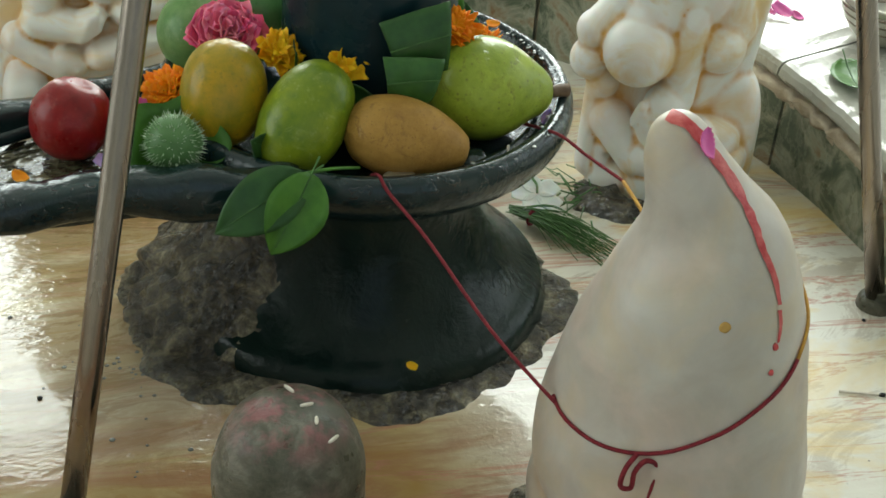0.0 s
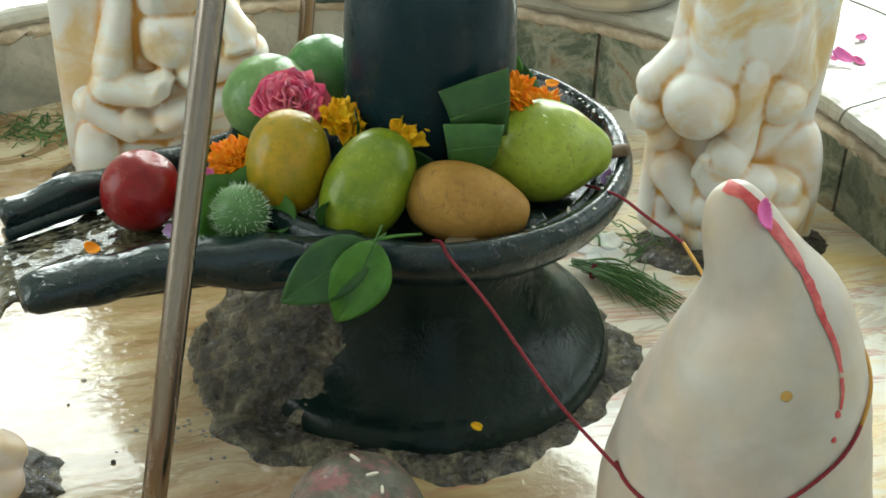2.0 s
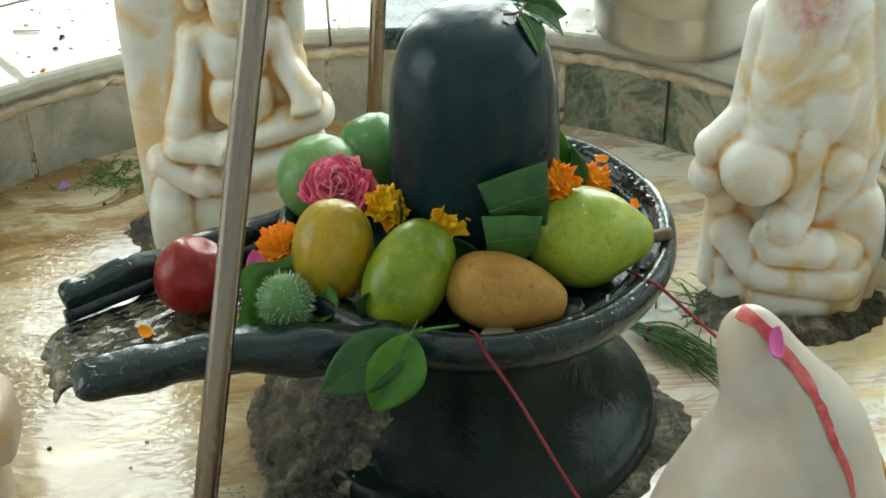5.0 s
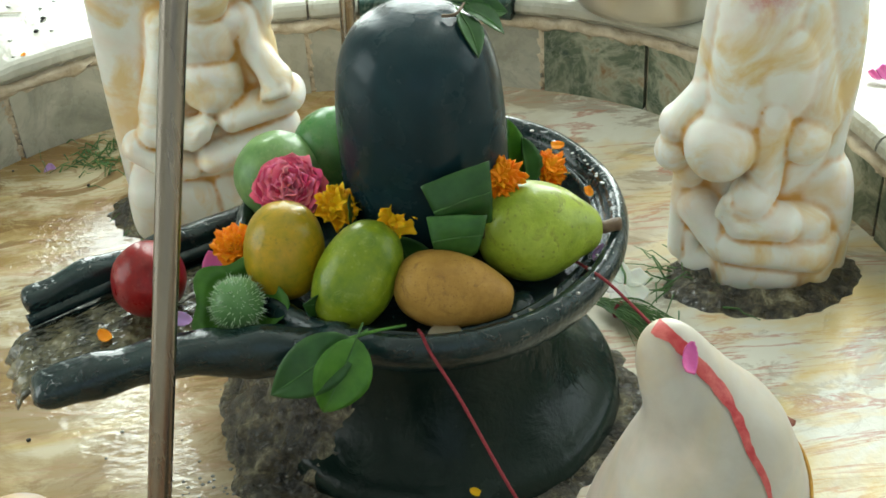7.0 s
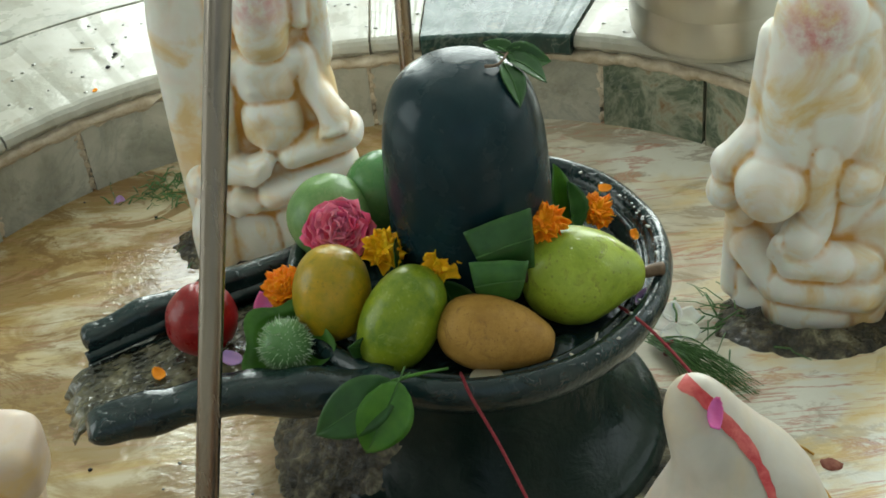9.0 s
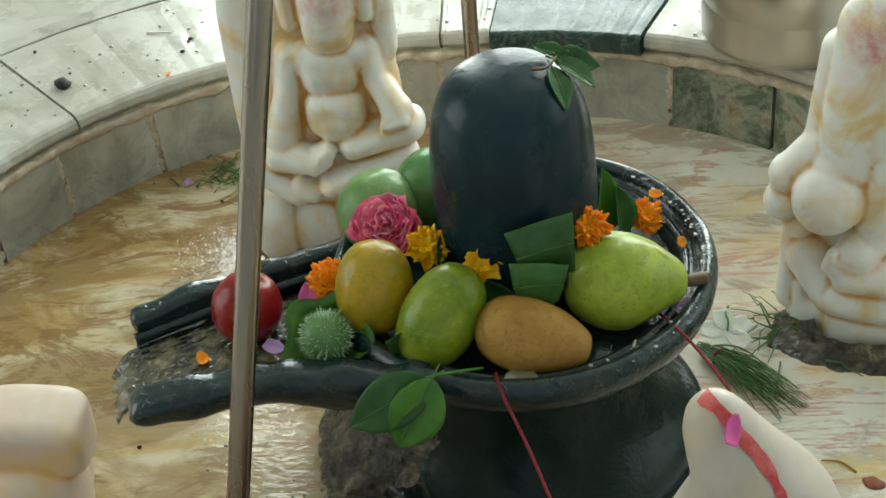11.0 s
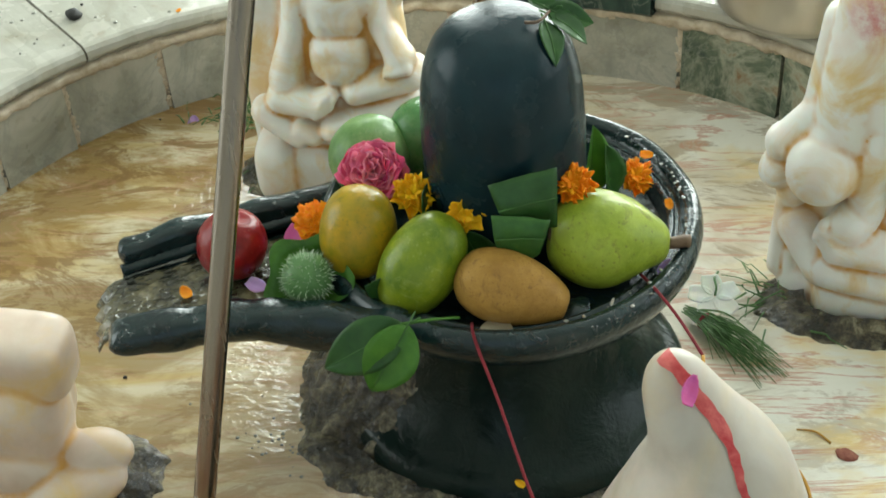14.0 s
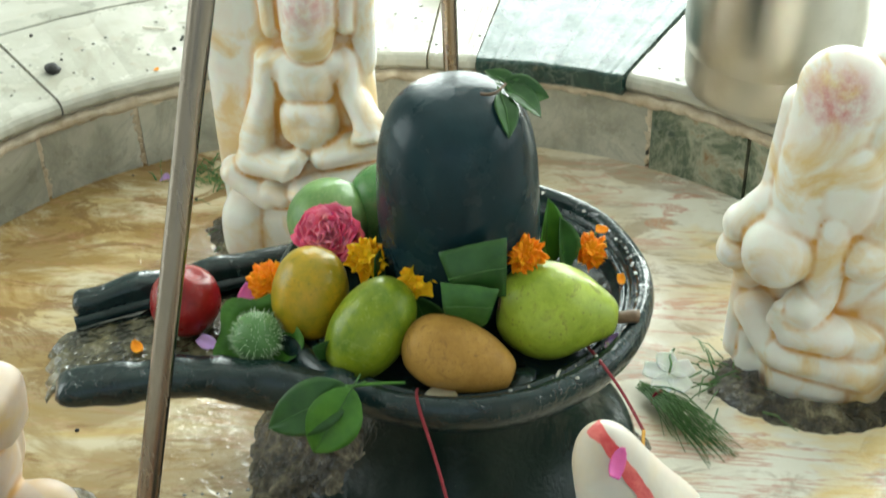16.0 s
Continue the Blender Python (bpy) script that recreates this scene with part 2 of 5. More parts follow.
def wall_tile(name, stops, scale, vein, gloss=(0.22, 0.45)):
    n = Nodes(name)
    rnd = n.random()
    shift = n.tree.nodes.new("ShaderNodeVectorMath")
    shift.operation = "ADD"
    n.put(shift.inputs[0], n.place)
    comb = n.tree.nodes.new("ShaderNodeCombineXYZ")
    n.put(comb.inputs[0], rnd)
    n.put(comb.inputs[2], rnd)
    n.put(shift.inputs[1], comb.outputs[0])
    at = shift.outputs[0]
    base = n.ramp(n.noise(scale, 8, 0.62, 1.4, at), *stops)
    lines = n.ramp(n.noise(scale * 0.8, 8, 0.65, 2.6, at), (0.46, 0.0), (0.495, 1.0), (0.53, 0.0))
    base = n.mix(n.math("MULTIPLY", lines, 0.35), base, vein)
    dirt = n.ramp(n.noise(45, 6, 0.7, 0.3, at), (0.58, 0.0), (0.75, 0.6))
    base = n.mix(dirt, base, (0.30, 0.25, 0.17))
    return n.done(base, n.ramp(n.noise(30), (0.3, gloss[0]), (0.7, gloss[1])), n.bump(n.noise(80, 5), 0.2, 0.001))


TILE_WHITE = wall_tile("grey_white_marble_tile", ((0.3, (0.25, 0.25, 0.20)), (0.50, (0.42, 0.41, 0.35)), (0.72, (0.54, 0.53, 0.46))), 8, (0.24, 0.25, 0.23))
TILE_GREEN = wall_tile("green_marble_tile", ((0.3, (0.03, 0.06, 0.045)), (0.46, (0.13, 0.16, 0.11)), (0.56, (0.34, 0.35, 0.27)), (0.68, (0.25, 0.14, 0.06)), (0.8, (0.10, 0.13, 0.10))), 16, (0.42, 0.43, 0.36))
SLAB_GREEN = wall_tile("dark_green_marble_slab", ((0.3, (0.012, 0.035, 0.032)), (0.6, (0.03, 0.07, 0.06)), (0.8, (0.16, 0.20, 0.17))), 20, (0.25, 0.30, 0.27), (0.05, 0.42))


def coping_marble():
    n = Nodes("white_marble_coping")
    base = n.ramp(n.noise(7, 8, 0.6, 1.6), (0.3, (0.34, 0.32, 0.25)), (0.5, (0.45, 0.44, 0.38)), (0.75, (0.52, 0.51, 0.45)))
    vein = n.ramp(n.noise(5, 8, 0.65, 2.8), (0.47, 0.0), (0.495, 1.0), (0.52, 0.0))
    base = n.mix(n.math("MULTIPLY", vein, 0.35), base, (0.42, 0.40, 0.34))
    dirt = n.ramp(n.noise(26, 7, 0.7), (0.6, 0.0), (0.74, 0.5))
    base = n.mix(dirt, base, (0.36, 0.28, 0.18))
    wet = n.ramp(n.noise(16, 4, 0.6), (0.46, 0.0), (0.56, 1.0))
    normal = n.bump(n.noise(120, 3), n.math("MULTIPLY", wet, 0.3), 0.0015)
    return n.done(base, n.ramp(wet, (0, 0.34), (1, 0.07)), normal)


COPING = coping_marble()


def plain(name, low, high, scale=20, rough=(0.5, 0.7), bump=0.2, depth=0.001, **more):
    n = Nodes(name)
    base = n.ramp(n.noise(scale, 6, 0.6, 0.3), (0.3, low), (0.7, high))
    r = n.ramp(n.noise(scale * 2.3, 4), (0.3, rough[0]), (0.7, rough[1]))
    return n.done(base, r, n.bump(n.noise(scale * 5, 5), bump, depth), **more)


MORTAR = plain("flaking_lime_mortar", (0.42, 0.33, 0.22), (0.70, 0.62, 0.50), 60, (0.7, 0.9), 0.6, 0.003)
PLASTER = plain("cream_plaster", (0.54, 0.55, 0.52), (0.66, 0.67, 0.65), 3, (0.7, 0.85))
GROUND = plain("pale_paving", (0.42, 0.40, 0.35), (0.58, 0.55, 0.49), 4, (0.6, 0.8))


def steel(name, colour, rough, stretch):
    n = Nodes(name)
    line = n.noise(60, 4, 0.6, 0.0, n.mapped(stretch))
    base = n.mix(n.ramp(n.noise(25, 6), (0.5, 0.0), (0.8, 0.25)), colour, (0.30, 0.27, 0.22))
    return n.done(base, n.ramp(line, (0.3, rough), (0.7, rough + 0.16)), n.bump(n.noise(140, 4), 0.08, 0.0005), Metallic=1.0)


STEEL_LEG = steel("dull_steel_tube", (0.35, 0.30, 0.26), 0.16, (1, 1, 0.05))
STEEL_POT = steel("brushed_steel", (0.60, 0.58, 0.53), 0.28, (1, 1, 0.06))


def skin(name, low, high, speckle, amount, scale=30, rough=(0.30, 0.46), bump=0.1, spots=220, coat=0.28, **more):
    n = Nodes(name)
    blush = n.noise(scale, 6, 0.65, 0.6)
    base = n.ramp(n.math("ADD", n.math("MULTIPLY", blush, 0.65), n.math("MULTIPLY", n.noise(scale * 5, 5, 0.7), 0.35)), (0.38, low), (0.60, high))
    dots = n.ramp(n.cells(spots), (0.10, 1.0), (0.26, 0.0))
    base = n.mix(n.math("MULTIPLY", dots, n.ramp(n.noise(60, 4), (0.36, 0.0), (0.56, amount))), base, speckle)
    bruise = n.ramp(n.noise(46, 7, 0.72, 1.2), (0.57, 0.0), (0.66, 0.9))
    base = n.mix(n.math("MULTIPLY", bruise, amount), base, speckle)
    r = n.ramp(n.noise(85, 4), (0.3, rough[0]), (0.7, rough[1]))
    beads = n.bump(n.ramp(n.noise(150, 2, 0.5), (0.58, 0.0), (0.66, 1.0)), 0.7, 0.0015)
    n.put(n.bsdf.inputs["Coat Normal"], beads)
    return n.done(base, r, n.bump(n.noise(spots * 0.8, 4), bump * 2, 0.0006, n.bump(n.noise(38, 4), 0.35, 0.002)), Subsurface_Weight=0.04, Subsurface_Radius=(0.003, 0.003, 0.001), Coat_Weight=coat, Coat_Roughness=0.05, Specular_IOR_Level=0.25, **more)


PEAR = skin("green_pear_skin", (0.21, 0.29, 0.020), (0.34, 0.42, 0.045), (0.13, 0.11, 0.025), 0.6)
MANGO_YELLOW = skin("ripe_mango_skin", (0.26, 0.22, 0.012), (0.52, 0.30, 0.012), (0.16, 0.15, 0.02), 0.5, 22)
MANGO_GREEN = skin("green_mango_skin", (0.095, 0.17, 0.008), (0.24, 0.30, 0.014), (0.34, 0.40, 0.10), 0.45, 24)
SAPOTA = skin("brown_sapota_skin", (0.30, 0.155, 0.030), (0.43, 0.24, 0.052), (0.19, 0.095, 0.028), 0.8, 26, (0.5, 0.75), 0.35, 420, 0.12)
PLUM = skin("red_plum_skin", (0.17, 0.004, 0.006), (0.30, 0.010, 0.010), (0.35, 0.10, 0.07), 0.35, 20, (0.24, 0.40))
GUAVA = skin("pale_green_fruit_skin", (0.10, 0.22, 0.06), (0.20, 0.34, 0.11), (0.28, 0.38, 0.16), 0.35, 20, (0.3, 0.5))
GUAVA_DARK = skin("deep_green_fruit_skin", (0.055, 0.17, 0.045), (0.10, 0.26, 0.075), (0.20, 0.30, 0.10), 0.3, 20, (0.22, 0.4))
THORN = plain("pale_green_spines", (0.34, 0.46, 0.28), (0.58, 0.68, 0.50), 80, (0.4, 0.6))
THORN_CORE = plain("green_thorn_apple_skin", (0.05, 0.14, 0.03), (0.13, 0.26, 0.09), 60, (0.35, 0.55))
TWIG = plain("brown_twig", (0.09, 0.055, 0.03), (0.18, 0.11, 0.06), 120, (0.5, 0.7))


def smeared_stone():
    n = Nodes("smeared_grey_stone")
    base = n.ramp(n.noise(38, 7, 0.68, 0.6), (0.34, (0.035, 0.040, 0.022)), (0.52, (0.10, 0.095, 0.065)), (0.68, (0.23, 0.21, 0.17)))
    streak = n.ramp(n.noise(30, 5, 0.6, 0.8, n.mapped((1, 1, 0.4))), (0.54, 0.0), (0.68, 0.4))
    base = n.mix(streak, base, (0.33, 0.20, 0.19))
    crown = n.math("MULTIPLY", n.ramp(n.axis(2), (0.108, 0.0), (0.124, 1.0)), n.ramp(n.noise(60, 5, 0.7), (0.46, 0.0), (0.60, 0.6)))
    base = n.mix(crown, base, (0.40, 0.12, 0.14))
    return n.done(base, n.ramp(n.noise(70, 4), (0.35, 0.25), (0.65, 0.6)), n.bump(n.noise(160, 5, 0.65), 0.5, 0.002))


STONE_GREY = smeared_stone()


def leaf_green(name, low, high):
    n = Nodes(name)
    base = n.ramp(n.noise(60, 5, 0.6), (0.3, low), (0.7, high))
    return n.done(base, n.ramp(n.noise(90), (0.3, 0.34), (0.7, 0.5)), n.bump(n.noise(180, 4), 0.2, 0.0006), Subsurface_Weight=0.12, Subsurface_Radius=(0.002, 0.004, 0.001), Specular_IOR_Level=0.3, Coat_Weight=0.15, Coat_Roughness=0.1)


LEAF = leaf_green("bel_leaf_green", (0.042, 0.135, 0.014), (0.090, 0.235, 0.028))
LEAF_DEEP = leaf_green("dark_leaf_green", (0.016, 0.062, 0.013), (0.040, 0.115, 0.024))
LEAF_MID = leaf_green("cut_leaf_green", (0.024, 0.090, 0.016), (0.058, 0.160, 0.028))
LEAF_RIB = plain("leaf_rib", (0.035, 0.11, 0.02), (0.07, 0.17, 0.035), 80)
GRASS = leaf_green("durva_grass_green", (0.05, 0.13, 0.035), (0.13, 0.25, 0.08))


def petal(name, low, high):
    n = Nodes(name)
    isle = n.tree.nodes.new("ShaderNodeNewGeometry").outputs["Random Per Island"]
    base = n.ramp(n.math("ADD", n.math("MULTIPLY", isle, 0.6), n.math("MULTIPLY", n.noise(90, 4), 0.4)), (0.15, low), (0.85, high))
    return n.done(base, 0.55, n.bump(n.noise(260, 3), 0.25, 0.0006), Subsurface_Weight=0.5, Subsurface_Radius=(0.008, 0.005, 0.002), Specular_IOR_Level=0.25)


MARIGOLD_YELLOW = petal("yellow_marigold_petal", (0.84, 0.42, 0.004), (0.95, 0.60, 0.012))
MARIGOLD_ORANGE = petal("orange_marigold_petal", (0.94, 0.24, 0.003), (0.96, 0.40, 0.006))
ROSE = petal("pink_rose_petal", (0.66, 0.04, 0.15), (0.93, 0.34, 0.46))
PINK = petal("magenta_petal", (0.55, 0.06, 0.28), (0.78, 0.20, 0.48))
LILAC = petal("lilac_petal", (0.42, 0.22, 0.55), (0.62, 0.42, 0.70))
WHITE_PETAL = petal("white_petal", (0.70, 0.72, 0.66), (0.84, 0.85, 0.80))
THREAD_RED = plain("red_cotton_thread", (0.15, 0.006, 0.014), (0.27, 0.014, 0.024), 400, (0.7, 0.9), 0.6, 0.001)
THREAD_GOLD = plain("yellow_cotton_thread", (0.45, 0.22, 0.03), (0.60, 0.32, 0.05), 400, (0.7, 0.9), 0.6, 0.001)
TILAK = plain("red_powder_paste", (0.44, 0.016, 0.026), (0.70, 0.16, 0.14), 110, (0.35, 0.6))
PASTE_DRY = plain("dried_red_paste", (0.22, 0.05, 0.03), (0.40, 0.16, 0.11), 150, (0.6, 0.8))
TURMERIC = plain("turmeric_paste", (0.46, 0.25, 0.05), (0.56, 0.36, 0.10), 150, (0.6, 0.8))
COIN = steel("worn_coin_metal", (0.66, 0.65, 0.56), 0.42, (1, 1, 1))
CHAR = plain("charred_black", (0.008, 0.008, 0.008), (0.03, 0.028, 0.025), 200, (0.5, 0.8), 0.6, 0.001)
RICE = plain("rice_grain", (0.62, 0.56, 0.46), (0.78, 0.72, 0.62), 200, (0.4, 0.6))


def water_film():
    n = Nodes("murky_water_film")
    base = n.ramp(n.noise(45, 6, 0.6), (0.35, (0.018, 0.017, 0.010)), (0.52, (0.085, 0.075, 0.040)), (0.68, (0.24, 0.21, 0.12)))
    normal = n.bump(n.cells(170), 0.8, 0.003, n.bump(n.noise(70, 4), 0.5, 0.003))
    return n.done(base, 0.07, normal, Coat_Weight=0.6, Coat_Roughness=0.03)


WATER = water_film()
DROP = Nodes("clear_water_drop").done((0.22, 0.22, 0.19), 0.03, None, Coat_Weight=1.0, Coat_Roughness=0.02)

# ---------------------------------------------------------------- building helpers


def finish(name, bm, material, smooth=True):
    bmesh.ops.recalc_face_normals(bm, faces=bm.faces)
    me = bpy.data.meshes.new(name)
    bm.to_mesh(me)
    bm.free()
    if smooth:
        me.polygons.foreach_set("use_smooth", [True] * len(me.polygons))
    me.materials.append(material)
    return me


def part(name, bm, material, parent, label="", smooth=True):
    """One mesh under a thing or under one of its parts."""
    ob = new(name, finish(name, bm, material, smooth))
    ob.parent = parent
    if label:
        ob["label"] = label
    return ob


def thing(name, m, label, category, group=""):
    ob = new(name)
    ob.empty_display_size = 0.02
    ob.matrix_world = m
    return tagged(ob, label, category, group)


def single(name, bm, material, label, category, group="", kind="", smooth=True):
    return tagged(new(name, finish(name, bm, material, smooth)), label, category, group, kind)


def rings(bm, loops, closed=True, cap=True):
    """Skins a row of vertex loops."""
    vs = [[bm.verts.new(p) for p in loop] for loop in loops]
    for a, b in zip(vs, vs[1:]):
        k = len(a)
        for i in range(k if closed else k - 1):
            j = (i + 1) % k
            bm.faces.new((a[i], a[j], b[j], b[i]))
    if cap:
        for loop in (vs[0], vs[-1]):
            bm.faces.new(loop)
    return vs


def smooth_profile(points, steps):
    """Catmull-Rom through (r, z) points."""
    pts = [Vector((*p, 0)) for p in points]
    out = []
    for i in range(len(pts) - 1):
        a, b, c, d = pts[max(i - 1, 0)], pts[i], pts[i + 1], pts[min(i + 2, len(pts) - 1)]
        for s in range(steps):
            t = s / steps
            out.append(0.5 * ((2 * b) + (c - a) * t + (2 * a - 5 * b + 4 * c - d) * t * t + (3 * b - a - 3 * c + d) * t ** 3))
    out.append(pts[-1])
    return [(max(p.x, 0.0002), p.y) for p in out]


def lathe(bm, points, n=48, steps=4, wobble=0.0, freq=20.0, seed=0.0, cap=True):
    loops = []
    for r, z in smooth_profile(points, steps):
        loop = []
        for i in range(n):
            a = 2 * math.pi * i / n
            p = Vector((r * math.cos(a), r * math.sin(a), z))
            k = 1 + wobble * noise.noise(p * freq + Vector((seed, 2 * seed, 0)))
            loop.append((p.x * k, p.y * k, z))
        loops.append(loop)
    return rings(bm, loops, True, cap)


def tube(bm, points, radius, n=8, taper=1.0, cap=True):
    """A round cord along points."""
    pts = [Vector(p) for p in points]
    loops = []
    side = None
    for i, p in enumerate(pts):
        d = (pts[min(i + 1, len(pts) - 1)] - pts[max(i - 1, 0)]).normalized()
        if side is None:
            side = d.orthogonal().normalized()
        side = (side - d * side.dot(d)).normalized()
        up = d.cross(side)
        r = radius * (1 + (taper - 1) * i / max(len(pts) - 1, 1))
        loops.append([p + r * (math.cos(2 * math.pi * k / n) * side + math.sin(2 * math.pi * k / n) * up) for k in range(n)])
    return rings(bm, loops, True, cap)


def spline(points, steps=8):
    pts = [Vector(p) for p in points]
    out = []
    for i in range(len(pts) - 1):
        a, b, c, d = pts[max(i - 1, 0)], pts[i], pts[i + 1], pts[min(i + 2, len(pts) - 1)]
        for s in range(steps):
            t = s / steps
            out.append(0.5 * ((2 * b) + (c - a) * t + (2 * a - 5 * b + 4 * c - d) * t * t + (3 * b - a - 3 * c + d) * t ** 3))
    return out + [pts[-1]]


def axis_pose(at, along, spin=0.0):
    """A pose whose z axis points along a direction."""
    q = Vector(along).to_track_quat("Z", "Y").to_matrix().to_4x4()
    return Matrix.Translation(at) @ q @ Matrix.Rotation(radians(spin), 4, "Z")


def box(bm, low, high, bevel=0.0):
    ret = bmesh.ops.create_cube(bm, size=1.0)
    m = Matrix.Translation([(a + b) / 2 for a, b in zip(low, high)]) @ Matrix.Diagonal([b - a for a, b in zip(low, high)] + [1])
    bmesh.ops.transform(bm, matrix=m, verts=ret["verts"])
    if bevel:
        edges = {e for v in ret["verts"] for e in v.link_edges}
        bmesh.ops.bevel(bm, geom=list(edges), offset=bevel, segments=2, affect="EDGES")


def floor_height(y):
    s = min(1.0, max(0.0, (0.25 - y) / 0.45))
    return 0.028 * (0.85 * s + 0.15 * s * s * (3 - 2 * s))


# ---------------------------------------------------------------- the basin and an added, unseen pavilion
BASIN = (-0.09, -0.02)
RIM_Z = 0.108


def basin_edge(angle, out=0.0):
    """A point of the basin's rounded outline, moved outwards."""
    c, s = math.cos(angle), math.sin(angle)
    k = (abs(c / 0.51) ** 2.35 + abs(s / 0.53) ** 2.35) ** (-1 / 2.35)
    return Vector((BASIN[0] + (k + out) * c, BASIN[1] + (k + out) * s, 0))


def angle_of(x, y):
    return math.atan2(y - BASIN[1], x - BASIN[0])


def build_floor():
    bm = bmesh.new()
    n = 96
    loops = []
    for k in range(1, 41):
        loop = []
        for i in range(n):
            a = 2 * math.pi * i / n
            p = basin_edge(a, 0.03)
            p = Vector((BASIN[0] + (p.x - BASIN[0]) * k / 40, BASIN[1] + (p.y - BASIN[1]) * k / 40, 0))
            p.z = floor_height(p.y) + 0.0012 * noise.noise(p * 9)
            loop.append(p)
        loops.append(loop)
    rings(bm, loops, True, False)
    bm.faces.new(list(bm.verts)[:n])
    single("floor", bm, FLOOR, "wet cream and ochre veined marble basin floor", "floor", kind="structure")


def curved_block(bm, a0, a1, inner, outer, z0, z1, bevel, steps=5, rough=0.0, seed=0.0):
    """A block that follows the basin's outline between two angles."""
    loops = []
    for i in range(steps + 1):
        a = a0 + (a1 - a0) * i / steps
        p, q = basin_edge(a, inner), basin_edge(a, outer)
        d = (q - p).normalized()
        w = rough * (noise.noise(Vector((a * 30, seed, 1))) + 0.8 * noise.noise(Vector((a * 150, seed, 3))))
        p = p + d * (rough * noise.noise(Vector((a * 95, seed, 4))))
        u = rough * noise.noise(Vector((a * 30, seed, 7)))
        loops.append([
            (p + d * bevel).to_tuple()[:2] + (z0 + u,), p.to_tuple()[:2] + (z0 + bevel + u,), p.to_tuple()[:2] + (z1 - bevel + w,),
            (p + d * bevel * 0.13).to_tuple()[:2] + (z1 - bevel * 0.5 + w,), (p + d * bevel * 0.5).to_tuple()[:2] + (z1 - bevel * 0.13 + w,),
            (p + d * bevel).to_tuple()[:2] + (z1 + w,), q.to_tuple()[:2] + (z1 + w,), q.to_tuple()[:2] + (z0 + u,)])
    rings(bm, loops, True, True)


def build_basin_wall():
    wall = new("wall_basin")
    tagged(wall, "curved basin wall of white and green marble tiles", "wall", kind="structure")
    bm = bmesh.new()
    curved_block(bm, -math.pi, math.pi - 0.0001, 0.008, 0.06, -0.05, 0.083, 0.002, 96)
    part("backing", bm, MORTAR, wall, "lime mortar backing")
    bm = bmesh.new()
    curved_block(bm, -math.pi, math.pi - 0.0001, -0.004, 0.04, 0.0755, 0.0875, 0.004, 420, 0.0055)
    part("mortar_joint", bm, MORTAR, wall, "flaking cream mortar joint under the coping")
    joints = [angle_of(*p) for p in ((0.42, -0.16), (0.418, 0.0), (0.414, 0.16), (0.335, 0.305), (0.238, 0.40), (0.145, 0.465), (-0.10, 0.505), (-0.262, 0.487), (-0.404, 0.429), (-0.495, 0.363), (-0.552, 0.287))]
    step = 0.22
    while joints[-1] < joints[0] + 2 * math.pi - 1.4 * step:
        joints.append(joints[-1] + step)
    joints.append(joints[0] + 2 * math.pi)
    for i, (a, b) in enumerate(zip(joints, joints[1:])):
        green = i in (0, 1, 2, 3, 4)
        bm = bmesh.new()
        gap = 0.0045
        curved_block(bm, a + gap, b - gap, 0.001 * (i % 3), 0.02, -0.02, 0.079 - 0.001 * (i % 2), 0.0025, 6, 0.0012, i)
        part("tile", bm, TILE_GREEN if green else TILE_WHITE, wall, smooth=False)
    build_mortar_crumbs(wall)


def build_mortar_crumbs(wall):
    """Broken lumps of mortar squeezed out under the coping and from the upright joints."""
    rnd = random.Random(19)
    bm = bmesh.new()

    def crumb(a, z, size, flat):
        at = basin_edge(a, 0.0035)
        at.z = z
        made = bmesh.ops.create_icosphere(bm, subdivisions=1, radius=1.0)["verts"]
        for v in made:
            v.co *= 1 + 0.4 * noise.noise(v.co * 1.9 + Vector((a * 40, z * 90, 0)))
            v.co = Vector((v.co.x * size, v.co.y * size * 0.55, v.co.z * size * flat))
        bmesh.ops.transform(bm, matrix=Matrix.Translation(at) @ Matrix.Rotation(a - math.pi / 2 + rnd.uniform(-0.2, 0.2), 4, "Z") @ Matrix.Rotation(rnd.uniform(-0.4, 0.4), 4, "Y"), verts=made)
    for i in range(330):
        crumb(rnd.uniform(-0.2, 3.3), 0.0805 + rnd.uniform(-0.006, 0.004), rnd.uniform(0.003, 0.0095), rnd.uniform(0.3, 0.6))
    for p in ((0.145, 0.465), (-0.10, 0.505), (-0.262, 0.487), (-0.404, 0.429), (-0.495, 0.363), (-0.552, 0.287)):
        for i in range(46):
            z = 0.082 - 0.078 * rnd.random() ** 1.6
            crumb(angle_of(*p) + rnd.gauss(0, 0.0025), z, rnd.uniform(0.0025, 0.0050), rnd.uniform(0.7, 1.5))
    part("mortar_crumbs", bm, MORTAR, wall, "broken cream mortar squeezed from the joints", smooth=False)


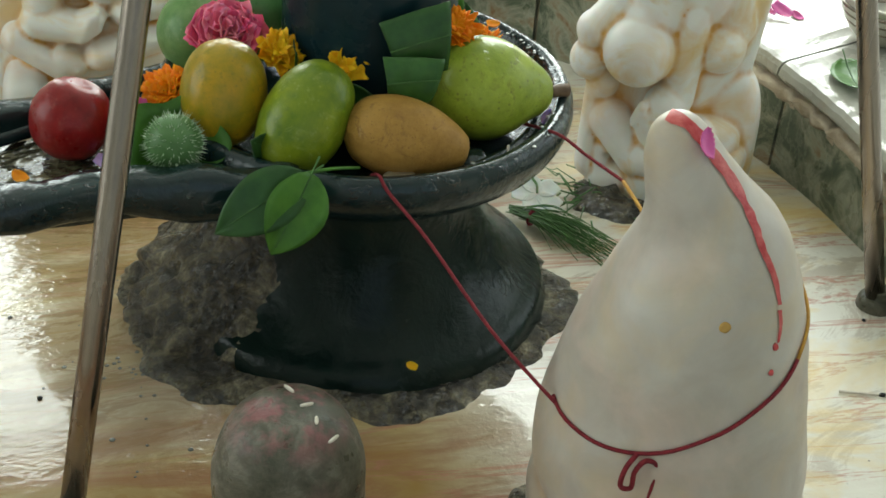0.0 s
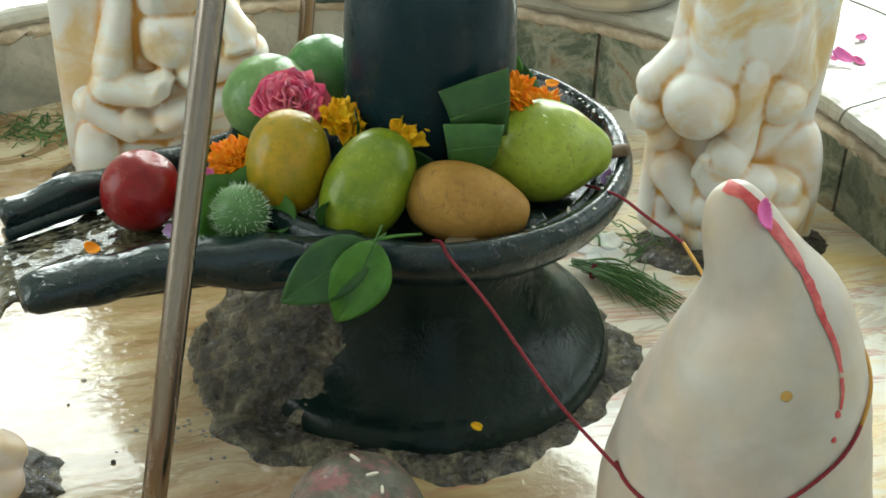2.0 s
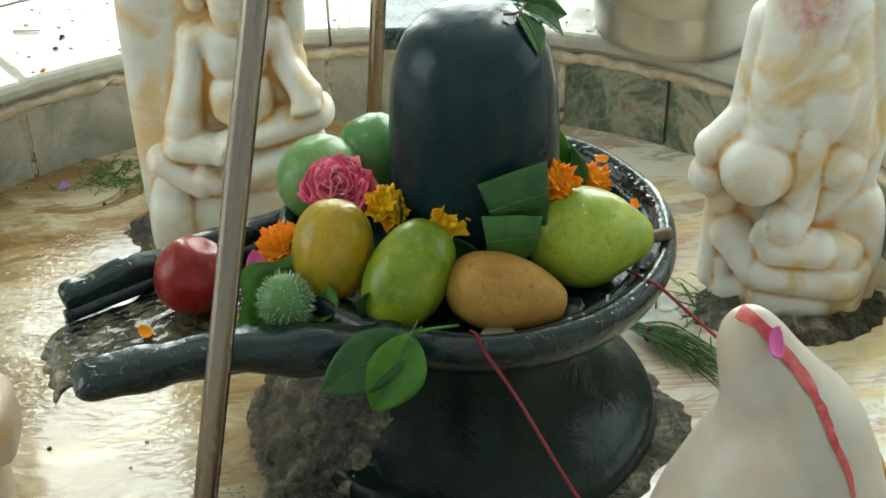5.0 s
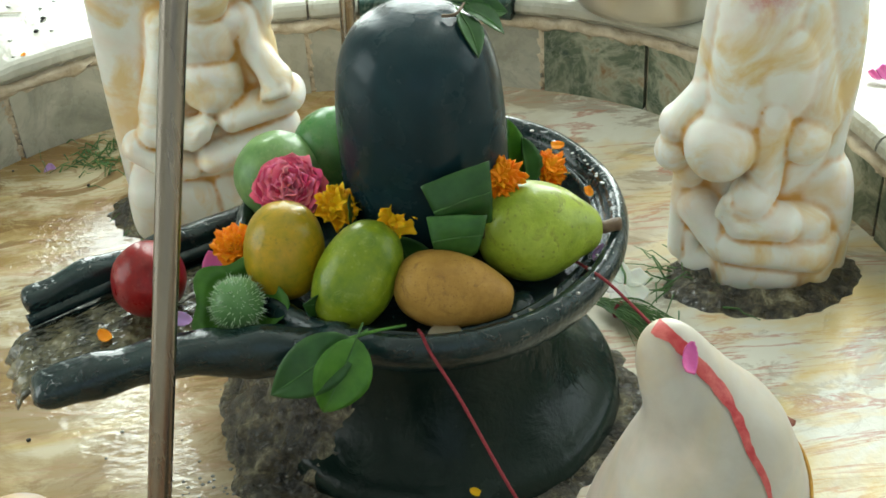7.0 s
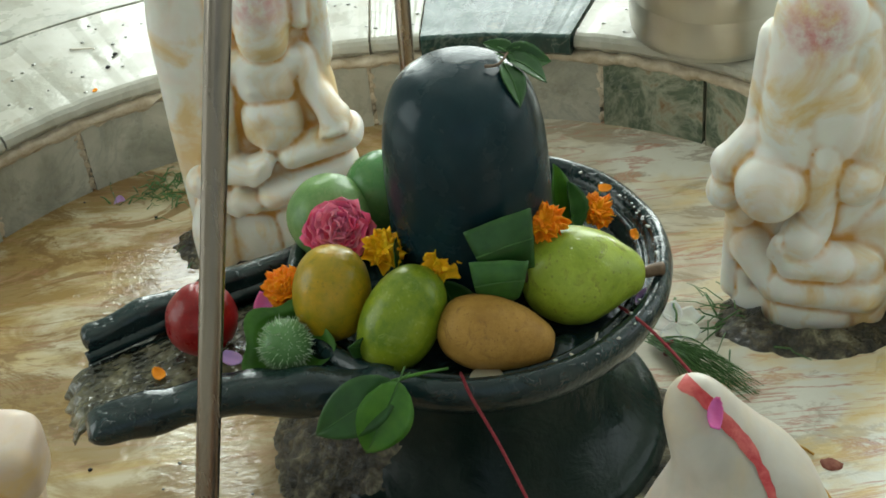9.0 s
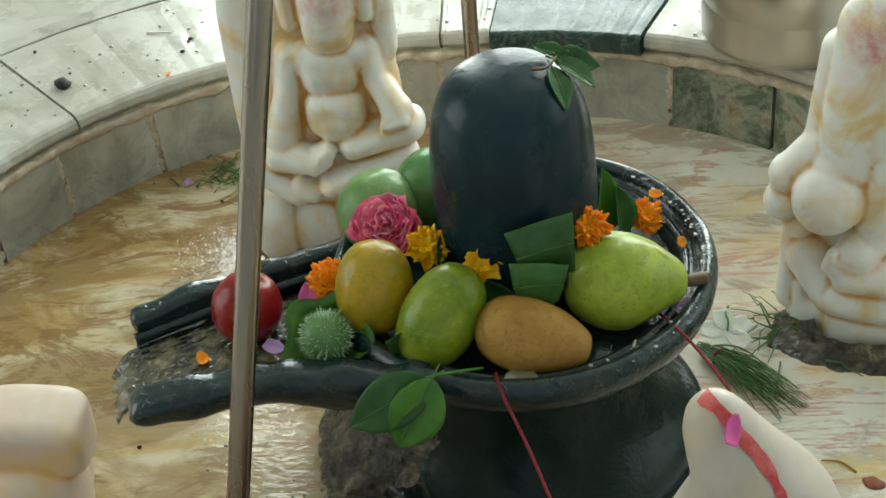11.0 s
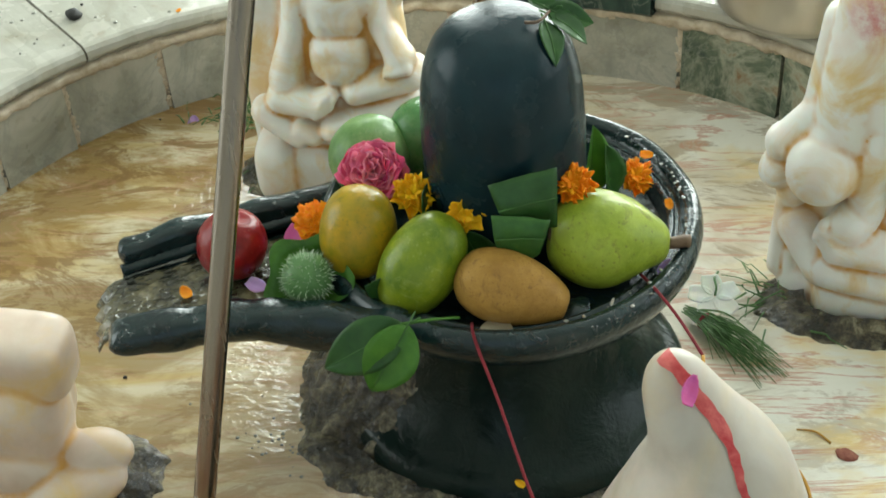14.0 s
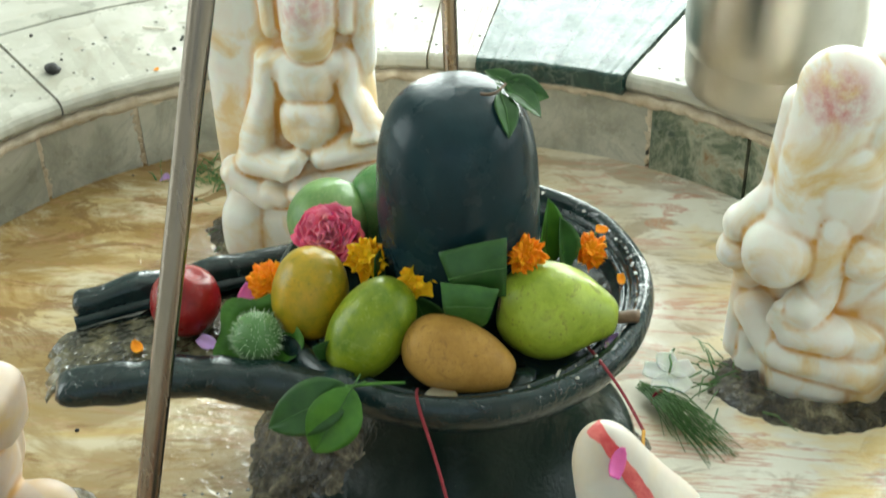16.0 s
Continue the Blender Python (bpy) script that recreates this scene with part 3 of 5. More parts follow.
def build_coping():
    cop = new("trim_coping")
    tagged(cop, "white marble coping slabs round the basin with one green slab", "coping", kind="structure")
    joints = [angle_of(*p) for p in ((0.42, -0.1), (0.41, 0.17), (0.118, 0.474), (-0.041, 0.505), (-0.095, 0.506), (-0.471, 0.385))]
    while joints[-1] < joints[0] + 2 * math.pi - 0.8:
        joints.append(joints[-1] + 0.55)
    joints.append(joints[0] + 2 * math.pi)
    for i, (a, b) in enumerate(zip(joints, joints[1:])):
        bm = bmesh.new()
        green = i == 2
        gap = 0.0022
        curved_block(bm, a + gap, b - gap, -0.004 - (0.006 if green else 0), 0.185, 0.086, RIM_Z + (0.003 if green else 0), 0.010 if not green else 0.004, 40, 0.0009, i)
        part("slab", bm, SLAB_GREEN if green else COPING, cop, "wet dark green marble slab" if green else "", smooth=False)
    bm = bmesh.new()
    curved_block(bm, -math.pi, math.pi - 0.0001, 0.01, 0.20, 0.07, RIM_Z - 0.006, 0.001, 120)
    part("bed", bm, MORTAR, cop)
    bm = bmesh.new()
    curved_block(bm, -math.pi, math.pi - 0.0001, 0.188, 0.215, 0.08, RIM_Z + 0.001, 0.001, 120)
    part("border_strip", bm, TILE_WHITE, cop, "narrow grey marble border strip", smooth=False)


def build_platform():
    plat = new("floor_platform")
    tagged(plat, "white marble platform paving round the basin", "floor", kind="structure")
    bm = bmesh.new()
    n = 120
    loops = []
    for far in (0.2175, 0.4, 0.7, 1.2, 2.2, 3.6):
        loops.append([basin_edge(2 * math.pi * i / n, far) + Vector((0, 0, RIM_Z - 0.003)) for i in range(n)])
    rings(bm, loops, True, False)
    part("bed", bm, COPING, plat)
    for gx in range(-4, 4):
        for gy in range(-4, 5):
            x, y = gx * 0.61 + 0.2, gy * 0.61 - 0.1
            near = min((Vector((x + u * 0.3, y + w * 0.3, 0)) - Vector((*BASIN, 0))).length for u in (0, 1, 2) for w in (0, 1, 2))
            if near < 0.79:
                continue
            bm = bmesh.new()
            box(bm, (x + 0.002, y + 0.002, RIM_Z - 0.02), (x + 0.608, y + 0.608, RIM_Z), 0.0012)
            part("slab", bm, COPING, plat, smooth=False)


def build_pavilion():
    bm = bmesh.new()
    box(bm, (-60, -60, -0.30), (60, 60, -0.06))
    single("ground", bm, GROUND, "pale paved ground round the shrine", "ground", kind="structure", smooth=False)
    # Ceiling and walls are out of view, added to block and shape the light.
    bm = bmesh.new()
    box(bm, (-3.2, -3.2, 2.7), (3.2, 3.2, 2.9))
    single("ceiling", bm, PLASTER, "unseen plain cream plaster ceiling added to keep off the sky", "ceiling", kind="structure", smooth=False)

    def pierced(name, along_x, at, openings):
        bm = bmesh.new()
        t = 0.2

        def slab(u0, u1, z0, z1):
            if along_x:
                box(bm, (u0, at - t / 2, z0), (u1, at + t / 2, z1))
            else:
                box(bm, (at - t / 2, u0, z0), (at + t / 2, u1, z1))
        end = 3.1 if along_x else 2.9
        last = -end
        for low, high, sill, head in openings:
            slab(last, low, -0.06, 2.7)
            slab(low, high, head, 2.7)
            slab(low, high, -0.06, sill)
            last = high
        slab(last, end, -0.06, 2.7)
        single(name, bm, PLASTER, "unseen plain cream plastered wall added to shape the light, with open bays", "wall", kind="structure", smooth=False)
    # North bay edges and heads are set by where glare falls on the floor.
    pierced("wall_north", True, 2.6, ((-0.97, -0.43, 0.12, 1.92), (-0.30, 0.50, 0.12, 1.46), (0.62, 1.86, 0.12, 2.52)))
    pierced("wall_south", True, -3.0, ((-1.0, 1.6, 0.12, 2.4),))
    pierced("wall_east", False, 3.0, ((-0.7, 1.1, 0.12, 2.4),))
    pierced("wall_west", False, -3.0, ((-0.85, 1.05, 0.12, 2.4),))


build_floor()
build_basin_wall()
build_coping()
build_platform()
build_pavilion()

# ---------------------------------------------------------------- the stone altar


def build_altar():
    altar = thing("stone_altar", pose(0, 0, 0), "wet black stone altar with rounded pillar, dish and spout", "altar")
    bm = bmesh.new()
    lathe(bm, ((0.056, 0.165), (0.0572, 0.20), (0.0582, 0.25), (0.0577, 0.285), (0.0545, 0.316), (0.047, 0.339), (0.034, 0.352), (0.018, 0.357), (0.0002, 0.3585)), 64, 5, 0.02, 12)
    pillar = part("pillar", bm, STONE_LINGAM, altar, "smooth rounded black stone pillar")
    bm = bmesh.new()
    lathe(bm, ((0.0002, 0.0), (0.0045, 0.0003), (0.006, 0.0012), (0.004, 0.0022), (0.0002, 0.0023)), 14, 2)
    dent = part("chip", bm, CHAR, pillar, "dark chip in the crown")
    dent.matrix_world = pose(-0.001, -0.006, 0.3563, 4, 0, 30) @ Matrix.Diagonal((1.0, 0.55, 0.6, 1))
    bm = bmesh.new()
    lathe(bm, ((0.0002, 0.150), (0.085, 0.150), (0.118, 0.156), (0.136, 0.168), (0.1435, 0.182), (0.1425, 0.193), (0.137, 0.198), (0.131, 0.1965), (0.1275, 0.190), (0.124, 0.1875), (0.1205, 0.1895), (0.117, 0.1875), (0.113, 0.180), (0.105, 0.1775), (0.0002, 0.1765)), 96, 4, 0.008, 25)
    part("dish", bm, STONE_DISH, altar, "round dish with a double rounded rim")
    bm = bmesh.new()
    lathe(bm, ((0.0002, 0.0), (0.136, 0.0), (0.140, 0.018), (0.140, 0.030), (0.135, 0.040), (0.123, 0.047), (0.110, 0.058), (0.098, 0.075), (0.088, 0.098), (0.083, 0.120), (0.086, 0.140), (0.098, 0.153), (0.0002, 0.156)), 80, 4, 0.012, 18)
    part("foot", bm, STONE_FOOT, altar, "flared black stone pedestal foot")

    def rail(points, seed, wide, crest, droop):
        bm = bmesh.new()
        pts = spline(points, 11)
        loops = []
        for i, p in enumerate(pts):
            t = i / (len(pts) - 1)
            d = (pts[min(i + 1, len(pts) - 1)] - pts[max(i - 1, 0)])
            d.z = 0
            d.normalize()
            side = Vector((-d.y, d.x, 0))
            end = min(1.0, max(0.0, (1 - t) / 0.05)) ** 0.5
            fall = max(0.0, (t - 0.70) / 0.30)
            w = wide * (0.62 + 0.38 * end)
            top = crest + 0.005 * noise.noise(Vector((t * 7, seed, 0))) - 0.006 * (1 - end) - droop * 0.007 * fall * fall
            low = 0.157 + 0.012 * min(1.0, t / 0.55) ** 2 + droop * 0.009 * fall + 0.003 * noise.noise(Vector((t * 9, seed, 5))) + 0.005 * (1 - end) - droop * 0.004 * fall
            mid, half = (top + low) / 2, (top - low) / 2
            loop = []
            for k in range(18):
                a = 2 * math.pi * k / 18
                c, s = math.cos(a), math.sin(a)
                u = math.copysign(abs(c) ** 0.7, c) * w
                v = math.copysign(abs(s) ** 0.7, s) * half
                q = p + side * u
                wob = 0.0030 * noise.noise(Vector((q.x * 40, q.y * 40, v * 40 + seed)))
                loop.append((q.x + wob, q.y + wob, mid + v + 0.5 * wob))
            loops.append(loop)
        rings(bm, loops, True, True)
        return part("spout_rail", bm, STONE_DISH, altar, "thick rounded spout rail")
    rail(((-0.060, -0.118, 0), (-0.100, -0.114, 0), (-0.150, -0.112, 0), (-0.205, -0.118, 0), (-0.268, -0.135, 0)), 1, 0.0145, 0.1975, 1.0)
    far = rail(((-0.100, 0.066, 0), (-0.134, 0.034, 0), (-0.184, 0.011, 0), (-0.235, -0.014, 0), (-0.288, -0.042, 0)), 4, 0.0105, 0.1945, 0.25)
    bm = bmesh.new()
    tube(bm, spline(((-0.120, 0.026, 0.1785), (-0.184, -0.001, 0.1775), (-0.235, -0.025, 0.1765), (-0.284, -0.052, 0.1750)), 12), 0.0055, 10, 0.9)
    part("lip", bm, STONE_DISH, far, "narrow inner lip of the rail")
    bm = bmesh.new()
    loops = []
    for i in range(25):
        t = i / 24
        a = Vector((-0.085, 0.05, 0)).lerp(Vector((-0.286, -0.047, 0)), t)
        b = Vector((-0.070, -0.103, 0)).lerp(Vector((-0.268, -0.122, 0)), t)
        loops.append([a.lerp(b, k / 12) + Vector((0, 0, 0.172 - 0.004 * t + 0.0015 * noise.noise(Vector((i * 0.7, k * 0.7, 3))))) for k in range(13)])
    rings(bm, loops, False, False)
    ext = bmesh.ops.extrude_face_region(bm, geom=list(bm.faces))
    bmesh.ops.translate(bm, vec=(0, 0, -0.006), verts=[g for g in ext["geom"] if isinstance(g, bmesh.types.BMVert)])
    part("spout_bed", bm, STONE_DISH, altar, "sloping stone bed of the spout")
    return altar


build_altar()


def build_spout_water():
    bm = bmesh.new()
    loops = []
    for i in range(33):
        t = i / 32
        a = Vector((-0.125, 0.012, 0)).lerp(Vector((-0.296, -0.066, 0)), t)
        b = Vector((-0.125, -0.098, 0)).lerp(Vector((-0.281, -0.122, 0)), t)
        row = []
        for k in range(21):
            p = a.lerp(b, k / 20)
            p.x -= 0.010 * max(0, t - 0.85) / 0.15 * (noise.noise(Vector((k * 0.55, 2, 0))) + 0.3)
            p.z = 0.1755 - 0.003 * t - 0.012 * max(0, (t - 0.93) / 0.07) ** 2 + 0.0016 * noise.noise(Vector((p.x * 160, p.y * 160, 0)))
            row.append(p)
        loops.append(row)
    rings(bm, loops, False, False)
    ext = bmesh.ops.extrude_face_region(bm, geom=list(bm.faces))
    bmesh.ops.translate(bm, vec=(0, 0, -0.003), verts=[g for g in ext["geom"] if isinstance(g, bmesh.types.BMVert)])
    single("spout_water", bm, WATER, "murky rippled water film lying in the spout", "water", kind="stuff")


build_spout_water()


CRUMBLE = bpy.data.textures.new("crumble", "CLOUDS")
CRUMBLE.noise_scale, CRUMBLE.noise_depth = 0.012, 4


def roughened(ob, strength):
    """Breaks a smooth surface up into crumbs."""
    mod = ob.modifiers.new("finer", "SUBSURF")
    mod.levels = mod.render_levels = 1
    mod = ob.modifiers.new("crumbs", "DISPLACE")
    mod.texture, mod.strength, mod.mid_level, mod.texture_coords = CRUMBLE, strength, 0.5, "LOCAL"
    return ob


def cement_patch(name, centre, inner, outer, height, seed, label, squash=(1.0, 1.0), n=120):
    """A ragged collar of cement on the floor round something."""
    bm = bmesh.new()
    loops = []
    for k in range(9):
        t = k / 8
        loop = []
        for i in range(n):
            a = 2 * math.pi * i / n
            d = Vector((math.cos(a), math.sin(a), 0))
            edge = outer * (1 + 0.13 * noise.noise(d * 2.2 + Vector((seed, 0, 0))) + 0.07 * noise.noise(d * 7 + Vector((seed, 5, 0))) + 0.014 * noise.noise(d * 19 + Vector((seed, 9, 0))))
            r = inner + (edge - inner) * t
            p = Vector((centre[0] + r * d.x * squash[0], centre[1] + r * d.y * squash[1], 0))
            lump = noise.noise(p * 55 + Vector((seed, 0, 0))) * 0.5 + noise.noise(p * 130) * 0.3
            p.z = floor_height(p.y) - 0.002 + height * (1 - t) ** 0.8 * (1 + 0.5 * lump) + 0.004 * (1 - t ** 4) * (1 + lump)
            loop.append(p)
        loops.append(loop)
    rings(bm, loops, True, False)
    ob = single(name, bm, CEMENT, label, "cement", "cement collars")
    return roughened(ob, 0.0045)


cement_patch("cement_collar", (-0.013, -0.007), 0.130, 0.165, 0.005, 1.3, "rough wet grey cement collar round the pedestal foot", (1.02, 0.97))

# ---------------------------------------------------------------- statues


def blob(bm, at, radii, lean=0.0, square=1.0):
    """An ellipsoid, leaning in the x-z plane; square below 1 makes it boxier."""
    made = bmesh.ops.create_icosphere(bm, subdivisions=3, radius=1.0)["verts"]
    for v in made:
        v.co = Vector([math.copysign(abs(c) ** square, c) for c in v.co])
    m = Matrix.Translation(at) @ Matrix.Rotation(radians(-lean), 4, "Y") @ Matrix.Diagonal((*radii, 1))
    bmesh.ops.transform(bm, matrix=m, verts=made)


def carved(name, bm, material, at, voxel, rounds, label, category):
    """Melts the masses of a carving into one worn surface."""
    ob = new(name, finish(name, bm, material))
    ob.location = at
    mod = ob.modifiers.new("melt", "REMESH")
    mod.mode, mod.voxel_size, mod.use_smooth_shade = "VOXEL", voxel, True
    mod = ob.modifiers.new("wear", "SMOOTH")
    mod.factor, mod.iterations = 0.5, rounds
    return tagged(ob, label, category)


def limb(bm, start, end, thick0, thick1, deep):
    """A chain of masses from joint to joint."""
    start, end = Vector(start), Vector(end)
    steps = max(3, int((end - start).length / (0.45 * min(thick0, thick1))))
    for k in range(steps + 1):
        t = k / steps
        r = thick0 + (thick1 - thick0) * t
        blob(bm, start.lerp(end, t), (r, deep, r))


def build_seated_statue():
    bm = bmesh.new()
    blob(bm, (0.002, 0.024, 0.128), (0.087, 0.034, 0.220), 0, 0.55)
    blob(bm, (0.030, -0.002, 0.150), (0.066, 0.024, 0.072), 0, 0.7)
    blob(bm, (0.035, -0.018, 0.268), (0.024, 0.026, 0.040))
    blob(bm, (0.034, -0.020, 0.240), (0.026, 0.022, 0.028), 0, 0.85)
    limb(bm, (-0.004, -0.004, 0.285), (-0.004, -0.004, 0.240), 0.013, 0.011, 0.020)
    limb(bm, (0.014, -0.010, 0.285), (0.013, -0.010, 0.248), 0.008, 0.007, 0.020)
    limb(bm, (0.057, -0.010, 0.285), (0.056, -0.010, 0.250), 0.009, 0.008, 0.020)
    limb(bm, (0.072, -0.004, 0.280), (0.070, -0.004, 0.244), 0.012, 0.010, 0.018)
    limb(bm, (0.084, 0.006, 0.270), (0.084, 0.006, 0.200), 0.014, 0.012, 0.018)
    limb(bm, (-0.054, 0.008, 0.275), (-0.058, 0.010, 0.200), 0.020, 0.016, 0.014)
    limb(bm, (-0.058, 0.010, 0.185), (-0.060, 0.010, 0.140), 0.018, 0.014, 0.014)
    blob(bm, (0.029, -0.008, 0.204), (0.044, 0.024, 0.018), 0, 0.6)
    blob(bm, (0.029, -0.010, 0.194), (0.030, 0.028, 0.026), 0, 0.6)
    blob(bm, (0.018, -0.026, 0.190), (0.013, 0.014, 0.010))
    blob(bm, (0.041, -0.026, 0.190), (0.013, 0.014, 0.010))
    blob(bm, (0.030, -0.016, 0.152), (0.031, 0.032, 0.024), 0, 0.6)
    blob(bm, (0.031, -0.026, 0.144), (0.024, 0.026, 0.018), 0, 0.8)
    limb(bm, (-0.010, -0.008, 0.206), (-0.016, -0.012, 0.172), 0.016, 0.014, 0.022)
    limb(bm, (-0.017, -0.014, 0.172), (-0.028, -0.026, 0.128), 0.014, 0.019, 0.022)
    limb(bm, (-0.034, -0.034, 0.112), (0.004, -0.044, 0.110), 0.016, 0.013, 0.020)
    limb(bm, (0.004, -0.044, 0.112), (0.020, -0.048, 0.122), 0.012, 0.009, 0.016)
    for i in range(4):
        limb(bm, (0.004 + 0.003 * i, -0.058, 0.104 + 0.006 * i), (0.022, -0.056, 0.113 + 0.005 * i), 0.0038, 0.0030, 0.007)
    limb(bm, (0.066, -0.006, 0.206), (0.072, -0.012, 0.184), 0.015, 0.014, 0.022)
    limb(bm, (0.072, -0.014, 0.182), (0.088, -0.030, 0.160), 0.013, 0.014, 0.020)
    blob(bm, (0.092, -0.034, 0.155), (0.017, 0.020, 0.013))
    for i in range(5):
        blob(bm, (0.079 + 0.006 * i, -0.050, 0.147 + 0.001 * i), (0.0040, 0.009, 0.006))
    limb(bm, (0.104, -0.026, 0.134), (0.044, -0.034, 0.122), 0.015, 0.014, 0.026)
    limb(bm, (0.094, -0.032, 0.104), (0.020, -0.046, 0.086), 0.016, 0.014, 0.024)
    limb(bm, (-0.054, -0.036, 0.098), (-0.016, -0.046, 0.076), 0.014, 0.012, 0.020)
    limb(bm, (-0.014, -0.048, 0.084), (0.000, -0.050, 0.078), 0.012, 0.010, 0.016)
    blob(bm, (0.020, -0.004, 0.086), (0.075, 0.040, 0.040), 0, 0.7)
    blob(bm, (-0.050, -0.026, 0.030), (0.023, 0.034, 0.036), 0, 0.6)
    blob(bm, (-0.010, -0.018, 0.026), (0.032, 0.034, 0.030), 0, 0.6)
    blob(bm, (0.045, -0.014, 0.030), (0.036, 0.034, 0.034), 0, 0.6)
    bmesh.ops.scale(bm, vec=(0.935, 1.0, 1.0), verts=bm.verts)
    carved("seated_statue", bm, MARBLE_STAINED, (-0.205, 0.318, 0.0), 0.0020, 15, "white marble seated statue with ochre stains against a rounded slab", "statue")


def build_standing_statue():
    """A worn figure against a slab, turned towards the altar; local -y is its face."""
    bm = bmesh.new()
    blob(bm, (0.014, 0.026, 0.120), (0.056, 0.030, 0.200), -5, 0.72)
    blob(bm, (0.056, 0.014, 0.040), (0.028, 0.030, 0.080), 0, 0.65)
    blob(bm, (0.002, 0.014, 0.100), (0.056, 0.026, 0.090), 0, 0.7)
    limb(bm, (-0.004, 0.000, 0.288), (-0.018, -0.006, 0.176), 0.036, 0.030, 0.028)
    blob(bm, (0.006, -0.006, 0.210), (0.036, 0.024, 0.050), 0, 0.85)
    limb(bm, (0.018, 0.010, 0.276), (0.040, 0.006, 0.165), 0.026, 0.024, 0.024)
    limb(bm, (-0.034, 0.012, 0.262), (-0.042, 0.010, 0.186), 0.018, 0.017, 0.020)
    limb(bm, (-0.040, 0.002, 0.186), (-0.060, -0.002, 0.160), 0.015, 0.015, 0.020)
    blob(bm, (-0.068, -0.004, 0.150), (0.0165, 0.020, 0.0165))
    blob(bm, (-0.070, -0.006, 0.124), (0.0170, 0.022, 0.0175))
    blob(bm, (-0.056, -0.002, 0.104), (0.0150, 0.020, 0.0165))
    blob(bm, (-0.031, -0.027, 0.145), (0.0300, 0.032, 0.0300))
    blob(bm, (-0.026, -0.010, 0.168), (0.0230, 0.026, 0.0240))
    blob(bm, (0.036, -0.008, 0.148), (0.0215, 0.024, 0.0225))
    limb(bm, (0.010, -0.012, 0.180), (0.006, -0.020, 0.104), 0.0150, 0.0155, 0.020)
    blob(bm, (-0.003, -0.030, 0.099), (0.0190, 0.022, 0.0185))
    limb(bm, (-0.008, -0.032, 0.078), (0.028, -0.028, 0.076), 0.0160, 0.0150, 0.022)
    for i in range(4):
        limb(bm, (-0.022 + 0.004 * i, -0.044, 0.104 - 0.008 * i), (-0.028 + 0.006 * i, -0.040, 0.086 - 0.006 * i), 0.0042, 0.0034, 0.008)
    limb(bm, (-0.012, -0.032, 0.052), (0.052, -0.024, 0.046), 0.0170, 0.0180, 0.024)
    blob(bm, (0.030, -0.016, 0.066), (0.036, 0.022, 0.022), 0, 0.8)
    limb(bm, (-0.046, -0.014, 0.074), (-0.022, -0.028, 0.046), 0.0180, 0.0150, 0.020)
    limb(bm, (-0.062, -0.002, 0.092), (-0.061, -0.008, 0.024), 0.0085, 0.0105, 0.014)
    limb(bm, (-0.050, -0.010, 0.044), (-0.047, -0.016, 0.012), 0.0090, 0.0075, 0.012)
    blob(bm, (0.010, -0.022, 0.012), (0.036, 0.028, 0.030), 0, 0.6)
    blob(bm, (-0.030, -0.008, 0.010), (0.030, 0.024, 0.024), 0, 0.7)
    limb(bm, (0.058, -0.014, 0.050), (0.052, -0.018, 0.000), 0.0170, 0.0180, 0.022)
    ob = carved("standing_statue", bm, MARBLE_YELLOWED, (0, 0, 0), 0.0020, 20, "white marble statue with yellow stains and red paste on its brow", "statue")
    ob.matrix_world = pose(0.285, 0.140, 0.0, 0, 0, -19)


BULL_AT = Vector((0.126, -0.290, 0.0))


def build_bull():
    """Stacked oval sections: height, least x, greatest x, middle y; the neck overhangs the chest."""
    sections = ((0.000, 0.058, 0.216, -0.290), (0.020, 0.055, 0.218, -0.290), (0.075, 0.053, 0.216, -0.290), (0.085, 0.058, 0.210, -0.290),
                (0.096, 0.054, 0.211, -0.290), (0.120, 0.053, 0.207, -0.290), (0.150, 0.059, 0.202, -0.290), (0.190, 0.068, 0.195, -0.290),
                (0.230, 0.084, 0.183, -0.289), (0.252, 0.0945, 0.174, -0.286), (0.264, 0.096, 0.166, -0.284), (0.278, 0.094, 0.150, -0.281),
                (0.292, 0.0925, 0.137, -0.278), (0.303, 0.094, 0.128, -0.276), (0.310, 0.098, 0.121, -0.275), (0.3145, 0.104, 0.115, -0.275))
    bm = bmesh.new()
    loops = []
    for k in range(84):
        z = 0.3145 * (k / 83) ** 0.85
        low, high, mid = [float(np.interp(z, [q[0] for q in sections], [q[i] for q in sections])) for i in (1, 2, 3)]
        cx, r = (low + high) / 2, (high - low) / 2
        loop = []
        for i in range(72):
            a = 2 * math.pi * i / 72
            p = Vector((cx + r * math.cos(a), mid + 0.97 * r * math.sin(a), z))
            hollow = 0.10 * math.exp(-((z - 0.262) / 0.022) ** 2) * math.exp(-((a - 4.05) / 0.5) ** 2)
            swell = 1 - hollow + 0.045 * noise.noise(p * 14) + 0.012 * noise.noise(p * 48)
            loop.append((cx + r * math.cos(a) * swell - BULL_AT.x, mid + 0.97 * r * math.sin(a) * swell - BULL_AT.y, z))
        loops.append(loop)
    rings(bm, loops, True, True)
    return carved("bull_statue", bm, MARBLE_CLEAN, tuple(BULL_AT), 0.0022, 8, "cream white marble bull statue wound with red thread", "statue")


